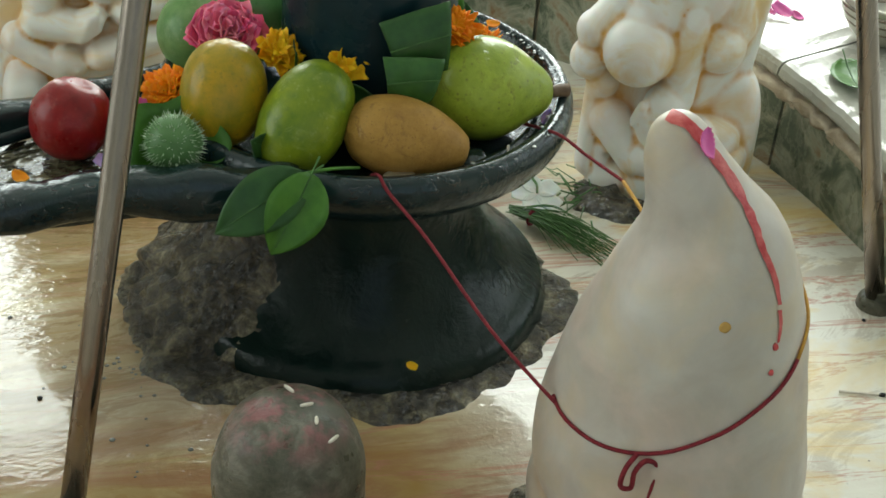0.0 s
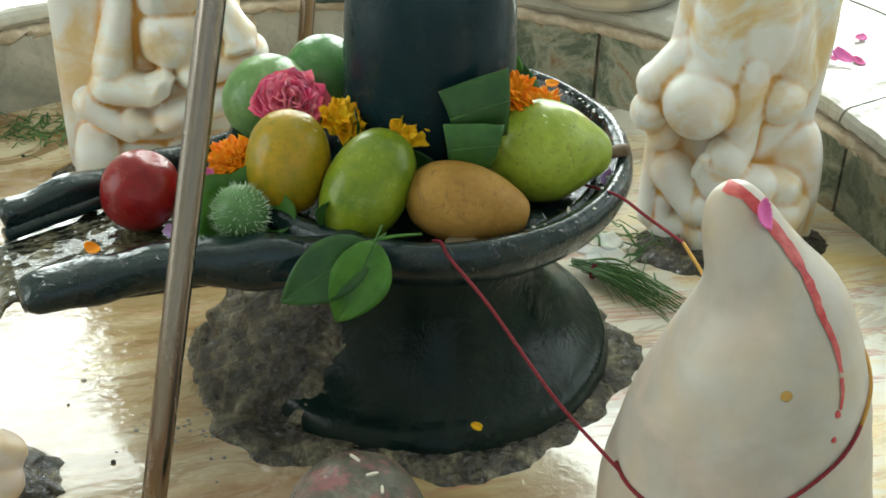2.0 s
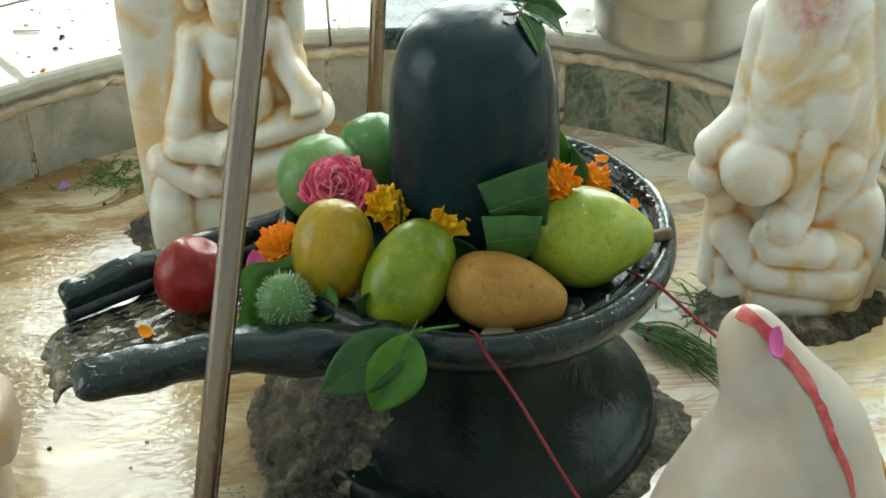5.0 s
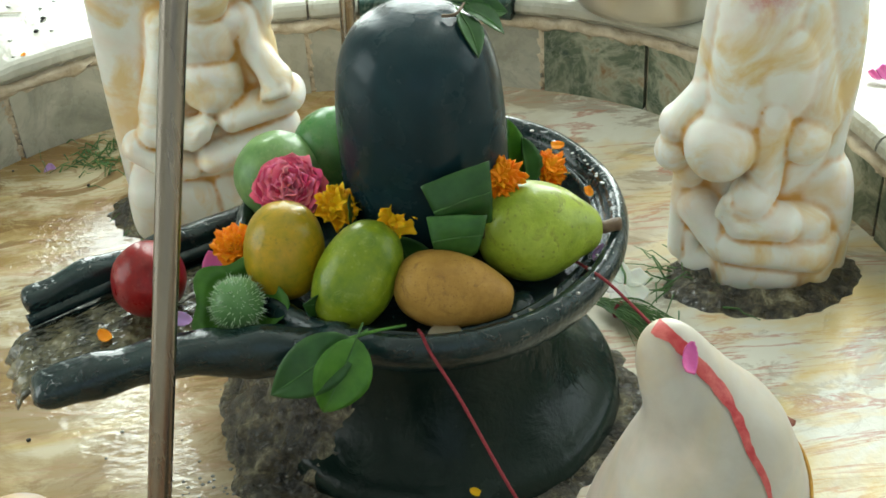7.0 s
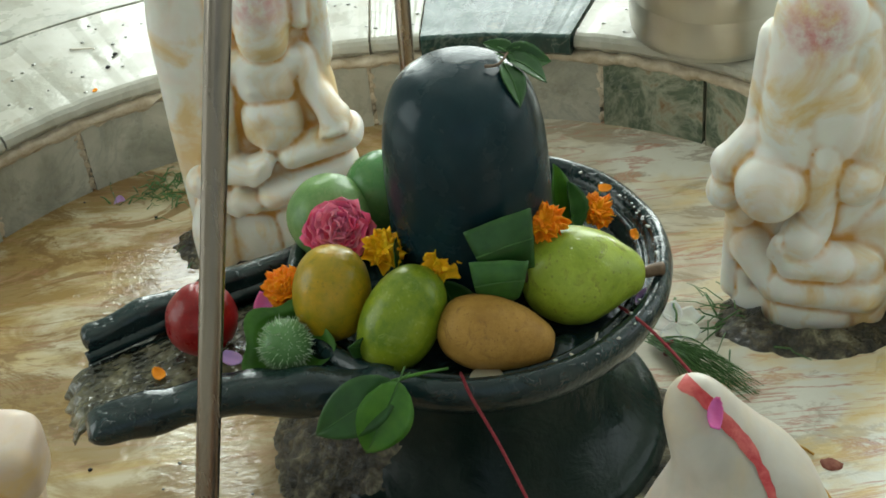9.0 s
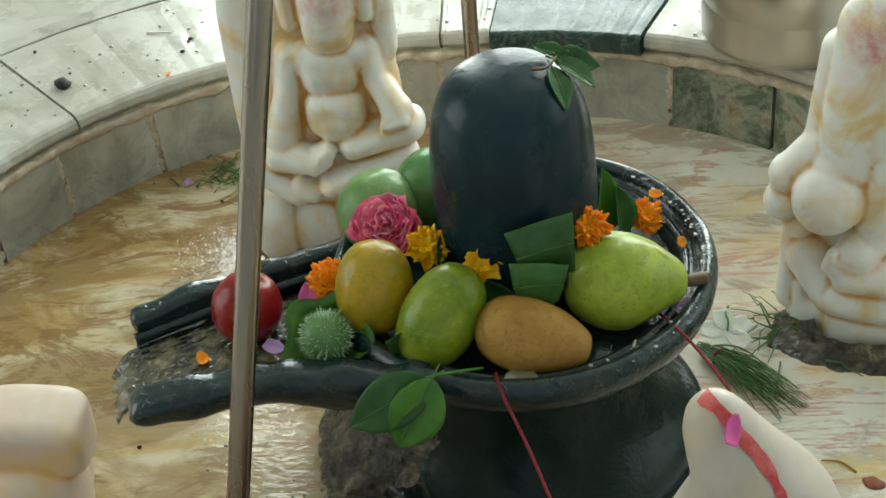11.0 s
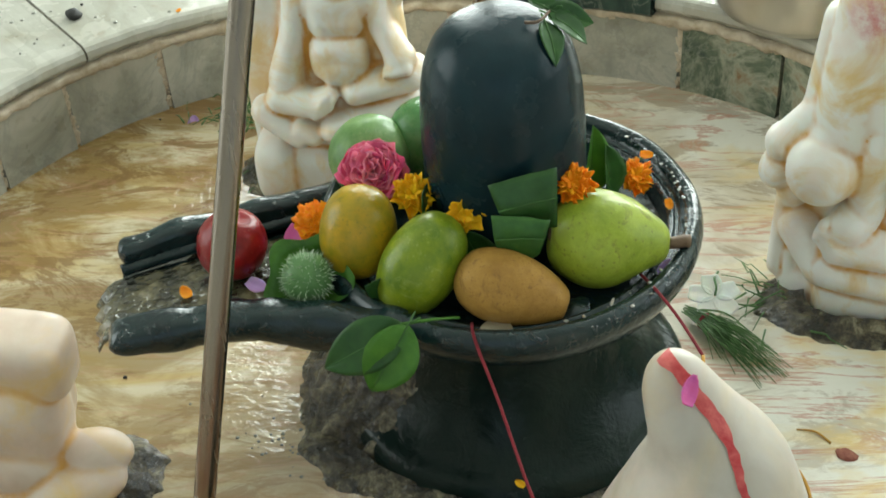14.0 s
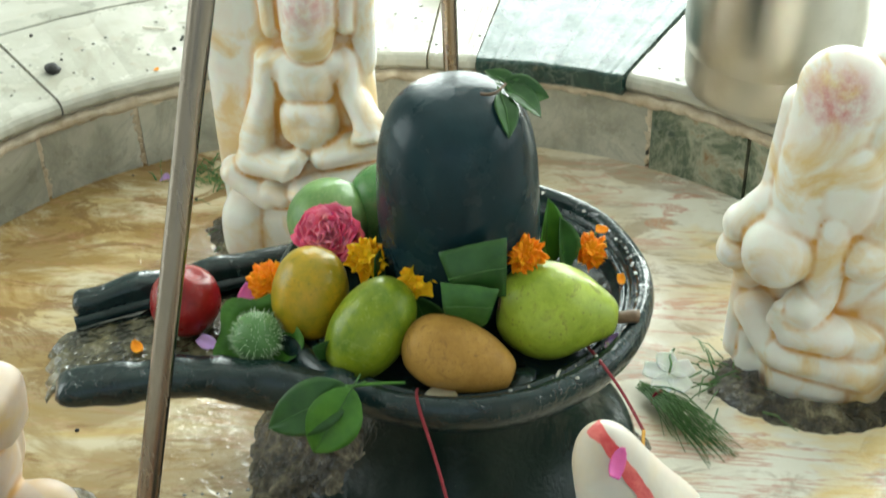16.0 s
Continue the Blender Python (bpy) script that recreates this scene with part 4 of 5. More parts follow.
def build_child_statue():
    bm = bmesh.new()
    blob(bm, (-0.022, 0.000, 0.156), (0.042, 0.030, 0.025), -5, 0.5)
    blob(bm, (0.004, -0.006, 0.152), (0.018, 0.024, 0.024), 0, 0.5)
    blob(bm, (-0.030, 0.010, 0.105), (0.034, 0.034, 0.050), 0, 0.8)
    blob(bm, (-0.026, -0.014, 0.102), (0.037, 0.034, 0.044), 0, 0.8)
    blob(bm, (-0.030, -0.022, 0.070), (0.040, 0.036, 0.030))
    blob(bm, (0.010, -0.042, 0.058), (0.048, 0.028, 0.017), 12)
    blob(bm, (0.030, -0.022, 0.076), (0.028, 0.022, 0.012), -8)
    blob(bm, (-0.030, -0.030, 0.036), (0.056, 0.044, 0.026), 0, 0.7)
    blob(bm, (-0.085, 0.010, 0.170), (0.026, 0.026, 0.030))
    carved("child_statue", bm, MARBLE_PEACH, (-0.338, -0.100, -0.021), 0.0022, 14, "small cream marble seated figure on the basin floor", "statue")


build_seated_statue()
build_standing_statue()
BULL = build_bull()
build_child_statue()

cement_patch("cement_collar", (-0.200, 0.318), 0.060, 0.104, 0.012, 3.1, "grey cement collar under the seated statue", (1.0, 0.62))
cement_patch("cement_collar", (0.294, 0.116), 0.050, 0.088, 0.009, 5.7, "dark wet cement collar under the standing statue", (1.0, 0.72))
cement_patch("cement_collar", (-0.337, -0.120), 0.048, 0.077, 0.012, 8.2, "dark wet cement collar round the small seated figure", (1.0, 0.68))
cement_patch("cement_collar", (0.114, -0.314), 0.064, 0.098, 0.006, 11.4, "dark cement collar under the bull statue", (1.0, 0.95))


def build_cement_lump():
    bm = bmesh.new()
    foot = ((0.015, 0.141), (0.04, 0.135), (0.058, 0.110), (0.075, 0.098), (0.098, 0.088), (0.12, 0.083), (0.15, 0.090))
    loops = []
    for k in range(25):
        z = 0.012 + 0.128 * k / 24
        base = np.interp(z, [f[0] for f in foot], [f[1] for f in foot])
        row = []
        for i in range(71):
            t = i / 70
            a = radians(118 + 118 * t)
            p = Vector((math.cos(a), math.sin(a), 0))
            window = max(0.0, math.sin(math.pi * t)) ** 1.1
            thick = (0.036 - 0.15 * max(0.0, z - 0.02)) * window
            lump = noise.noise(p * 5 + Vector((0, 0, z * 38))) + 0.6 * noise.noise(p * 13 + Vector((3, 0, z * 90)))
            r = base - 0.004 - 0.010 * (1 - window) + max(0.0, thick) * (1 + 0.55 * lump)
            row.append((p.x * r, p.y * r, z))
        loops.append(row)
    rings(bm, loops, False, False)
    ob = single("cement_lump", bm, CEMENT, "rough grey cement packed against the pedestal under the spout", "cement")
    roughened(ob, 0.008)


build_cement_lump()


def build_round_stone():
    stone = thing("round_stone", pose(-0.084, -0.272, 0.018), "smeared grey domed stone on a low greenish ring", "stone")
    bm = bmesh.new()
    lathe(bm, ((0.040, 0.0), (0.0425, 0.03), (0.043, 0.07), (0.041, 0.092), (0.033, 0.112), (0.018, 0.123), (0.0002, 0.126)), 40, 4, 0.03, 30)
    dome = part("dome", bm, STONE_GREY, stone, "grey stone dome with powder smears")
    bm = bmesh.new()
    lathe(bm, ((0.0002, -0.004), (0.054, -0.004), (0.058, 0.010), (0.055, 0.022), (0.048, 0.026), (0.0002, 0.030)), 48, 4, 0.02, 25)
    part("ring_base", bm, STONE_FOOT, stone, "low greenish stone ring")


build_round_stone()


def build_tripod():
    top = Vector((-0.003, -0.016, 1.10))
    rack = thing("tripod_stand", pose(0, 0, 0), "dull steel tube tripod standing over the altar", "stand")
    for foot, cup in ((Vector((-0.209, -0.231, floor_height(-0.231))), 0.013), (Vector((-0.059, 0.434, 0.0)), 0.013), (Vector((0.392, -0.076, floor_height(-0.076))), 0.014)):
        head = Vector((0.113, 0.0, 1.10)) if foot.x > 0.2 else top
        bm = bmesh.new()
        tube(bm, [foot.lerp(head, k / 10) for k in range(11)], 0.0074, 20)
        leg = part("leg", bm, STEEL_LEG, rack)
        bm = bmesh.new()
        lathe(bm, ((0.0002, -0.001), (cup, -0.001), (cup * 1.08, 0.003), (cup, 0.008), (0.0085, 0.010), (0.0085, 0.016), (0.0075, 0.017)), 20, 2, 0.05, 90)
        foot_ob = part("foot_cap", bm, STONE_GREY, leg, "grimy foot of the tube")
        foot_ob.matrix_world = Matrix.Translation(foot)
    bm = bmesh.new()
    loop = [Vector((0.055, -0.008, 1.10)) + Vector((0.0585 * math.cos(a), 0.0585 * math.sin(a), 0)) for a in [2 * math.pi * k / 32 for k in range(33)]]
    tube(bm, loop, 0.006, 10, 1.0, False)
    part("top_ring", bm, STEEL_LEG, rack)


build_tripod()


def build_pot():
    pot = thing("steel_pot", pose(0.266, 0.470, RIM_Z + 0.002), "large brushed steel water pot on the coping", "pot")
    bm = bmesh.new()
    lathe(bm, ((0.0002, 0.0), (0.074, 0.0), (0.083, 0.004), (0.0865, 0.014), (0.087, 0.06), (0.087, 0.16), (0.086, 0.19), (0.0885, 0.196), (0.091, 0.20), (0.089, 0.203), (0.084, 0.198), (0.084, 0.02), (0.0002, 0.008)), 64, 3)
    part("body", bm, STEEL_POT, pot)
    bm = bmesh.new()
    loop = [Vector((0.0885 * math.cos(a), 0.0885 * math.sin(a), 0.15)) for a in [2 * math.pi * k / 48 for k in range(49)]]
    tube(bm, loop, 0.0016, 8, 1.0, False)
    part("band", bm, STEEL_POT, pot)


build_pot()

# ---------------------------------------------------------------- fruit


def fruit(name, profile, at, along, material, label, category, seed, wobble=0.03, freq=35.0, spin=0.0, cap=True):
    ob = thing(name, axis_pose(at, along, spin), label, category, "fruit offerings")
    bm = bmesh.new()
    lathe(bm, profile, 44, 4, wobble, freq, seed)
    part("flesh", bm, material, ob)
    return ob


def stub(parent, points, radius, taper=0.8, material=None, name="stalk"):
    bm = bmesh.new()
    tube(bm, points, radius, 10, taper)
    ob = part(name, bm, material or TWIG, parent)
    return ob


pear = fruit("pear", ((0.0002, -0.031), (0.008, -0.0335), (0.018, -0.0325), (0.028, -0.024), (0.0345, -0.008), (0.0345, 0.008), (0.029, 0.022), (0.0215, 0.034), (0.0155, 0.044), (0.009, 0.0495), (0.0002, 0.049)), (0.067, -0.050, 0.211), (0.98, 0.10, -0.16), PEAR, "wet green pear with brown scars and a thick stalk", "pear", 3.0, 0.085, 30)
stub(pear, [(0, 0, 0.047), (0.001, 0, 0.054), (0.003, 0.001, 0.062), (0.003, 0.001, 0.066)], 0.0042, 1.15)
bm = bmesh.new()
lathe(bm, ((0.0002, 0.0), (0.004, 0.0), (0.0055, -0.0012), (0.0035, -0.0028), (0.0002, -0.003)), 12, 2, 0.2, 200)
part("blossom_end", bm, TWIG, pear).location = (0, 0, -0.0315)

fruit("ripe_mango", ((0.0002, -0.034), (0.010, -0.0325), (0.020, -0.025), (0.0265, -0.010), (0.0270, 0.006), (0.0225, 0.021), (0.013, 0.031), (0.0002, 0.0345)), (-0.101, -0.054, 0.217), (0.10, 0.35, 0.93), MANGO_YELLOW, "ripe yellow-brown mango resting in the dish", "mango", 6.0)
fruit("green_mango", ((0.0002, -0.040), (0.010, -0.038), (0.020, -0.029), (0.0265, -0.012), (0.0270, 0.006), (0.0225, 0.024), (0.013, 0.036), (0.0002, 0.040)), (-0.053, -0.082, 0.211), (0.52, 0.42, 0.74), MANGO_GREEN, "wet bright green mango with pale freckles", "mango", 9.0)
sapota = fruit("sapota", ((0.0002, -0.040), (0.010, -0.0385), (0.0195, -0.031), (0.0252, -0.016), (0.0258, -0.002), (0.0225, 0.014), (0.0165, 0.028), (0.0105, 0.037), (0.005, 0.0395), (0.0002, 0.0393)), (0.010, -0.096, 0.202), (0.96, -0.16, -0.22), SAPOTA, "matt brown sapota lying on the dish edge", "sapota", 12.0, 0.05, 30)
plum = fruit("plum", ((0.0002, 0.0235), (0.003, 0.0238), (0.010, 0.0245), (0.018, 0.0195), (0.0248, 0.007), (0.0252, -0.004), (0.021, -0.016), (0.011, -0.0238), (0.0002, -0.0248)), (-0.196, -0.050, 0.2005), (0.35, 0.1, 0.93), PLUM, "dark red plum in the spout", "plum", 15.0, 0.015)
fruit("pale_guava", ((0.0002, -0.034), (0.012, -0.032), (0.024, -0.023), (0.032, -0.006), (0.0325, 0.008), (0.026, 0.022), (0.013, 0.032), (0.0002, 0.034)), (-0.106, 0.046, 0.209), (-0.2, 0.2, 0.95), GUAVA, "pale green round fruit behind the rose", "guava", 18.0)
fruit("green_guava", ((0.0002, -0.034), (0.012, -0.031), (0.023, -0.022), (0.0295, -0.006), (0.0298, 0.008), (0.024, 0.022), (0.012, 0.031), (0.0002, 0.034)), (-0.066, 0.066, 0.214), (0.2, 0.5, 0.85), GUAVA_DARK, "deep green round fruit against the stone pillar", "guava", 21.0)


def build_thorn_apple():
    """A spiny green pod with its papery collar."""
    ob = thing("thorn_apple", axis_pose((-0.134, -0.086, 0.201), (-0.10, -0.62, 0.78)), "spiny pale green thorn apple on its leafy collar", "thorn apple", "fruit offerings")
    bm = bmesh.new()
    lathe(bm, ((0.0002, -0.017), (0.010, -0.015), (0.0165, -0.006), (0.0175, 0.002), (0.0145, 0.010), (0.008, 0.0155), (0.0002, 0.017)), 28, 3, 0.04, 60)
    part("pod", bm, THORN_CORE, ob)
    bm = bmesh.new()
    rnd = random.Random(5)
    for i in range(300):
        z = 1 - 1.55 * (i + 0.5) / 300
        a = i * 2.39996
        d = Vector((math.sqrt(max(0, 1 - z * z)) * math.cos(a), math.sqrt(max(0, 1 - z * z)) * math.sin(a), z))
        d = (d + Vector((rnd.uniform(-0.12, 0.12), rnd.uniform(-0.12, 0.12), rnd.uniform(-0.1, 0.1)))).normalized()
        s = d.orthogonal().normalized()
        u = d.cross(s)
        base, tip = d * 0.0158, d * rnd.uniform(0.0195, 0.0222)
        vs = [bm.verts.new(base + 0.0006 * (math.cos(k * 2.094) * s + math.sin(k * 2.094) * u)) for k in range(3)]
        top = bm.verts.new(tip)
        for k in range(3):
            bm.faces.new((vs[k], vs[(k + 1) % 3], top))
    part("spine_coat", bm, THORN, ob, "pale soft spines", smooth=False)
    bm = bmesh.new()
    loops = []
    for r, z in ((0.006, -0.016), (0.014, -0.015), (0.024, -0.008), (0.0315, 0.000)):
        loops.append([(r * math.cos(a) * (1 + 0.10 * math.cos(5 * a) * (r / 0.026)), r * math.sin(a) * (1 + 0.10 * math.cos(5 * a) * (r / 0.026)), z + 0.002 * math.sin(3 * a)) for a in [2 * math.pi * k / 40 for k in range(40)]])
    rings(bm, loops, True, False)
    ext = bmesh.ops.extrude_face_region(bm, geom=list(bm.faces))
    bmesh.ops.translate(bm, vec=(0, 0, -0.0012), verts=[g for g in ext["geom"] if isinstance(g, bmesh.types.BMVert)])
    part("collar", bm, LEAF, ob, "flat green leafy collar")


build_thorn_apple()

# ---------------------------------------------------------------- leaves and flowers


def leaf_mesh(bm, length, width, fold=0.25, curl=0.3, blunt=0.0, seed=0.0, cut=0.0, slant=0.0):
    """A leaf blade along x, face up, with a fold at its rib and a curl along its length."""
    nx, ny = 14, 8
    loops = []
    for i in range(nx + 1):
        t = i / nx
        w = width / 2 * (math.sin(math.pi * min(1.0, t * (1 - 0.5 * blunt) * (1 - cut) + 0.02) ** 0.8) ** 0.75 + 0.02)
        row = []
        for k in range(ny + 1):
            s = -1 + 2 * k / ny
            y = s * w
            z = abs(y) * fold + curl * length * (t - 0.5) ** 2 + 0.03 * length * noise.noise(Vector((t * 3, s * 1.5, seed))) + 0.0006 * math.cos(t * 46)* abs(s)
            row.append((t * length + slant * s * t * t * length, y, z))
        loops.append(row)
    vs = rings(bm, loops, False, False)
    ext = bmesh.ops.extrude_face_region(bm, geom=list(bm.faces))
    bmesh.ops.translate(bm, vec=(0, 0, -0.0005), verts=[g for g in ext["geom"] if isinstance(g, bmesh.types.BMVert)])


def leaf(name, base, tip, facing, width, material, label, group="leaf offerings", fold=0.2, curl=0.3, blunt=0.0, seed=0.0, cut=0.0, slant=0.0):
    """A leaf from its base to its tip, its face turned towards a direction."""
    base, tip, z = Vector(base), Vector(tip), Vector(facing)
    x = (tip - base).normalized()
    y = z.cross(x).normalized()
    z = x.cross(y)
    m = Matrix((x, y, z)).transposed().to_4x4()
    m.translation = base
    ob = thing(name, m, label, "leaf", group)
    bm = bmesh.new()
    leaf_mesh(bm, (tip - base).length, width, fold, curl, blunt, seed, cut, slant)
    part("blade", bm, material, ob)
    bm = bmesh.new()
    n = (tip - base).length
    tube(bm, [(t * n, 0, curl * n * (t - 0.5) ** 2 + 0.0003 + 0.03 * n * noise.noise(Vector((t * 3, 0, seed)))) for t in [k / 10 for k in range(-2, 10)]], 0.0007, 6, 0.4)
    part("midrib", bm, LEAF_RIB, ob)
    return ob


def cut_leaf(corners, sag, material, label, seed):
    """A leaf trimmed with a knife: four corners, clockwise from the upper outer one, with a sagging lower edge."""
    a, b, c, d = [Vector(p) for p in corners]
    ob = thing("bel_leaf", Matrix.Translation(a), label, "leaf", "leaf offerings")
    out = (b - a).cross(d - a).normalized()
    out = out if out.y < 0 else -out
    loops = []
    for i in range(13):
        u = i / 12
        row = []
        for k in range(11):
            v = k / 10
            p = a.lerp(b, u).lerp(d.lerp(c, u), v) - a
            p += (c - b).normalized() * sag * math.sin(math.pi * u) * v * v
            p += out * (0.004 * math.sin(math.pi * v) + 0.003 * abs(u - 0.5) + 0.0018 * noise.noise(Vector((u * 4, v * 3, seed))))
            row.append(p)
        loops.append(row)
    bm = bmesh.new()
    rings(bm, loops, False, False)
    ext = bmesh.ops.extrude_face_region(bm, geom=list(bm.faces))
    bmesh.ops.translate(bm, vec=tuple(-0.0006 * out), verts=[g for g in ext["geom"] if isinstance(g, bmesh.types.BMVert)])
    part("blade", bm, material, ob)
    bm = bmesh.new()
    tube(bm, [a.lerp(d, 0.55).lerp(b.lerp(c, 0.45), t) - a + out * (0.0045 + 0.003 * abs(t - 0.5)) for t in [k / 8 for k in range(9)]], 0.0006, 6, 0.6)
    part("midrib", bm, LEAF_RIB, ob)


cut_leaf(((-0.006, -0.066, 0.268), (0.040, -0.060, 0.279), (0.040, -0.066, 0.234), (0.006, -0.070, 0.236)), 0.002, LEAF_DEEP, "dark green cut bel leaf leaning on the stone pillar", 1)
cut_leaf(((-0.004, -0.074, 0.249), (0.036, -0.074, 0.246), (0.028, -0.078, 0.219), (0.000, -0.078, 0.219)), 0.007, LEAF_MID, "green cut bel leaf standing behind the sapota", 2)
leaf("bel_leaf", (0.062, 0.026, 0.196), (0.062, 0.032, 0.250), (0.7, -0.7, 0.2), 0.026, LEAF, "bright green folded leaf standing beside the stone pillar", fold=0.7, curl=0.1, seed=3)
leaf("bel_leaf", (0.076, 0.028, 0.190), (0.070, 0.026, 0.238), (0.9, -0.6, 0.3), 0.026, LEAF_DEEP, "dark green curled leaf beside the stone pillar", fold=0.6, curl=0.2, seed=4)
leaf("bel_leaf", (-0.060, -0.141, 0.206), (-0.115, -0.152, 0.176), (-0.05, -0.80, 0.6), 0.036, LEAF_DEEP, "broad dark green leaf drooping over the dish rim", fold=0.15, curl=-0.25, seed=5)
leaf("bel_leaf", (-0.056, -0.143, 0.208), (-0.082, -0.160, 0.163), (0.10, -0.85, 0.5), 0.036, LEAF, "glossy bright green leaf folded over the dish rim", fold=0.42, curl=-0.22, seed=6)
leaf("bel_leaf", (-0.066, -0.086, 0.190), (-0.090, -0.106, 0.212), (-0.3, -0.8, 0.5), 0.024, LEAF_DEEP, "dark leaf tucked between the mangoes", fold=0.2, curl=0.2, seed=7)
leaf("bel_leaf", (-0.050, -0.010, 0.200), (-0.052, -0.046, 0.240), (-0.6, -0.5, 0.6), 0.040, LEAF_DEEP, "dark leaf behind the yellow marigold", fold=0.15, curl=0.2, seed=8)
leaf("bel_leaf", (-0.010, -0.062, 0.186), (-0.026, -0.060, 0.226), (0.1, -0.9, 0.4), 0.030, LEAF_DEEP, "dark leaf at the foot of the stone pillar", fold=0.15, curl=0.2, seed=9)
leaf("bel_leaf", (-0.112, -0.070, 0.182), (-0.146, -0.088, 0.190), (-0.2, -0.6, 0.8), 0.030, LEAF, "green leaf under the thorn apple", fold=0.2, curl=0.2, seed=10)
leaf("crown_leaf", (0.032, -0.004, 0.358), (0.040, -0.031, 0.340), (0.5, -0.6, 0.65), 0.017, LEAF_DEEP, "green leaf draped over the crown of the pillar", fold=0.3, curl=-0.3, seed=11)
leaf("crown_leaf", (0.034, 0.004, 0.359), (0.060, -0.004, 0.341), (0.7, -0.3, 0.7), 0.020, LEAF_DEEP, "green leaf draped over the crown of the pillar", fold=0.3, curl=-0.3, seed=12)
leaf("crown_leaf", (0.038, 0.010, 0.358), (0.018, 0.016, 0.361), (0.0, -0.3, 0.95), 0.012, LEAF_DEEP, "dark wilted leaf on the crown of the pillar", fold=0.5, curl=0.4, seed=13)
leaf("crown_leaf", (0.032, 0.008, 0.358), (0.062, 0.010, 0.346), (0.4, -0.6, 0.65), 0.019, LEAF_DEEP, "small green leaf on the crown of the pillar", fold=0.4, curl=0.4, seed=14)


def twig(name, points, radius, material, label, category, group=""):
    bm = bmesh.new()
    tube(bm, spline(points, 6), radius, 8, 0.7)
    return single(name, bm, material, label, category, group)


twig("leaf_stalk", ((-0.062, -0.136, 0.204), (-0.044, -0.131, 0.204), (-0.024, -0.120, 0.197)), 0.0013, LEAF, "thin green leaf stalk lying across the dish rim", "stalk")
twig("leaf_stalk", ((0.018, -0.010, 0.3595), (0.027, -0.010, 0.360), (0.034, 0.004, 0.360)), 0.0012, TWIG, "dry brown stalk on the crown of the pillar", "stalk")
twig("leaf_stalk", ((0.072, 0.045, 0.190), (0.088, 0.052, 0.200), (0.100, 0.058, 0.203)), 0.0012, GRASS, "pale green stalk lying in the dish", "stalk")


def bloom(bm, radius, height, layers, count, rnd, ruffle, broad, cup):
    """Layers of small cupped petals."""
    for layer in range(layers):
        f = layer / max(layers - 1, 1)
        tilt = 0.15 * cup + 1.15 * f * cup
        number = max(5, int(count * (1 - 0.55 * f)))
        for i in range(number):
            a = 2 * math.pi * (i + 0.5 * (layer % 2)) / number + rnd.uniform(-0.15, 0.15)
            length = radius * (1 - 0.42 * f) * rnd.uniform(0.85, 1.12)
            wide = broad * length * rnd.uniform(0.85, 1.15)
            t0 = tilt + rnd.uniform(-0.12, 0.12)
            out = Vector((math.cos(a), math.sin(a), 0))
            side = Vector((-math.sin(a), math.cos(a), 0))
            rows = []
            for k in range(6):
                t = k / 5
                w = wide * (0.24 + 0.76 * math.sin(math.pi * (0.08 + 0.72 * t)))
                bend = t0 + 0.5 * t * (0.6 - f)
                row = []
                for j in range(-3, 4):
                    s = j / 3
                    u = length * t * (1 - 0.34 * t * s * s)
                    p = out * (u * math.cos(t0)) + Vector((0, 0, height * (0.15 + 0.45 * f) + u * math.sin(bend)))
                    p += side * (s * w * 0.5) + Vector((0, 0, 0.16 * w * s * s))
                    wave = ruffle * length * t * t
                    p += Vector((0, 0, wave * math.sin(s * 4.2 + i * 2.1 + layer))) + out * (0.5 * wave * math.cos(s * 5 + i))
                    row.append(bm.verts.new(p))
                rows.append(row)
            for r0, r1 in zip(rows, rows[1:]):
                for j in range(6):
                    bm.faces.new((r0[j], r0[j + 1], r1[j + 1], r1[j]))


def flower(name, at, facing, radius, height, layers, count, material, label, seed, ruffle=0.10, broad=0.7, cup=0.55, group="flower offerings"):
    ob = thing(name, axis_pose(at, facing), label, "flower", group)
    rnd = random.Random(seed)
    bm = bmesh.new()
    bloom(bm, radius, height, layers, count, rnd, ruffle, broad, cup)
    p = part("petals", bm, material, ob)
    mod = p.modifiers.new("thickness", "SOLIDIFY")
    mod.thickness = 0.0004
    bm = bmesh.new()
    lathe(bm, ((0.0002, -0.30 * height), (0.25 * radius, -0.25 * height), (0.38 * radius, 0.0), (0.30 * radius, 0.3 * height), (0.0002, 0.36 * height)), 14, 2)
    part("calyx", bm, LEAF_DEEP, ob, "small green calyx")
    return ob


flower("marigold", (0.050, -0.036, 0.247), (-0.05, -0.6, 0.78), 0.0165, 0.012, 4, 13, MARIGOLD_ORANGE, "deep orange marigold on top of the pear", 1, 0.16, 0.62)
flower("marigold", (-0.064, -0.028, 0.229), (0.1, -0.6, 0.75), 0.0165, 0.013, 3, 11, MARIGOLD_YELLOW, "yellow marigold tucked beside the ripe mango", 2, 0.18, 0.66)
flower("marigold", (-0.024, -0.052, 0.231), (0.1, -0.8, 0.6), 0.0140, 0.010, 2, 8, MARIGOLD_YELLOW, "small yellow marigold at the foot of the pillar", 3, 0.16, 0.80)
flower("marigold", (0.092, 0.046, 0.192), (0.3, -0.5, 0.78), 0.0160, 0.012, 4, 12, MARIGOLD_ORANGE, "loose orange marigold lying behind the pear", 4, 0.20, 0.60)
flower("marigold", (-0.132, -0.034, 0.206), (-0.35, -0.45, 0.8), 0.0175, 0.013, 7, 16, MARIGOLD_ORANGE, "tight orange marigold behind the thorn apple", 5, 0.14, 0.75, 0.95)
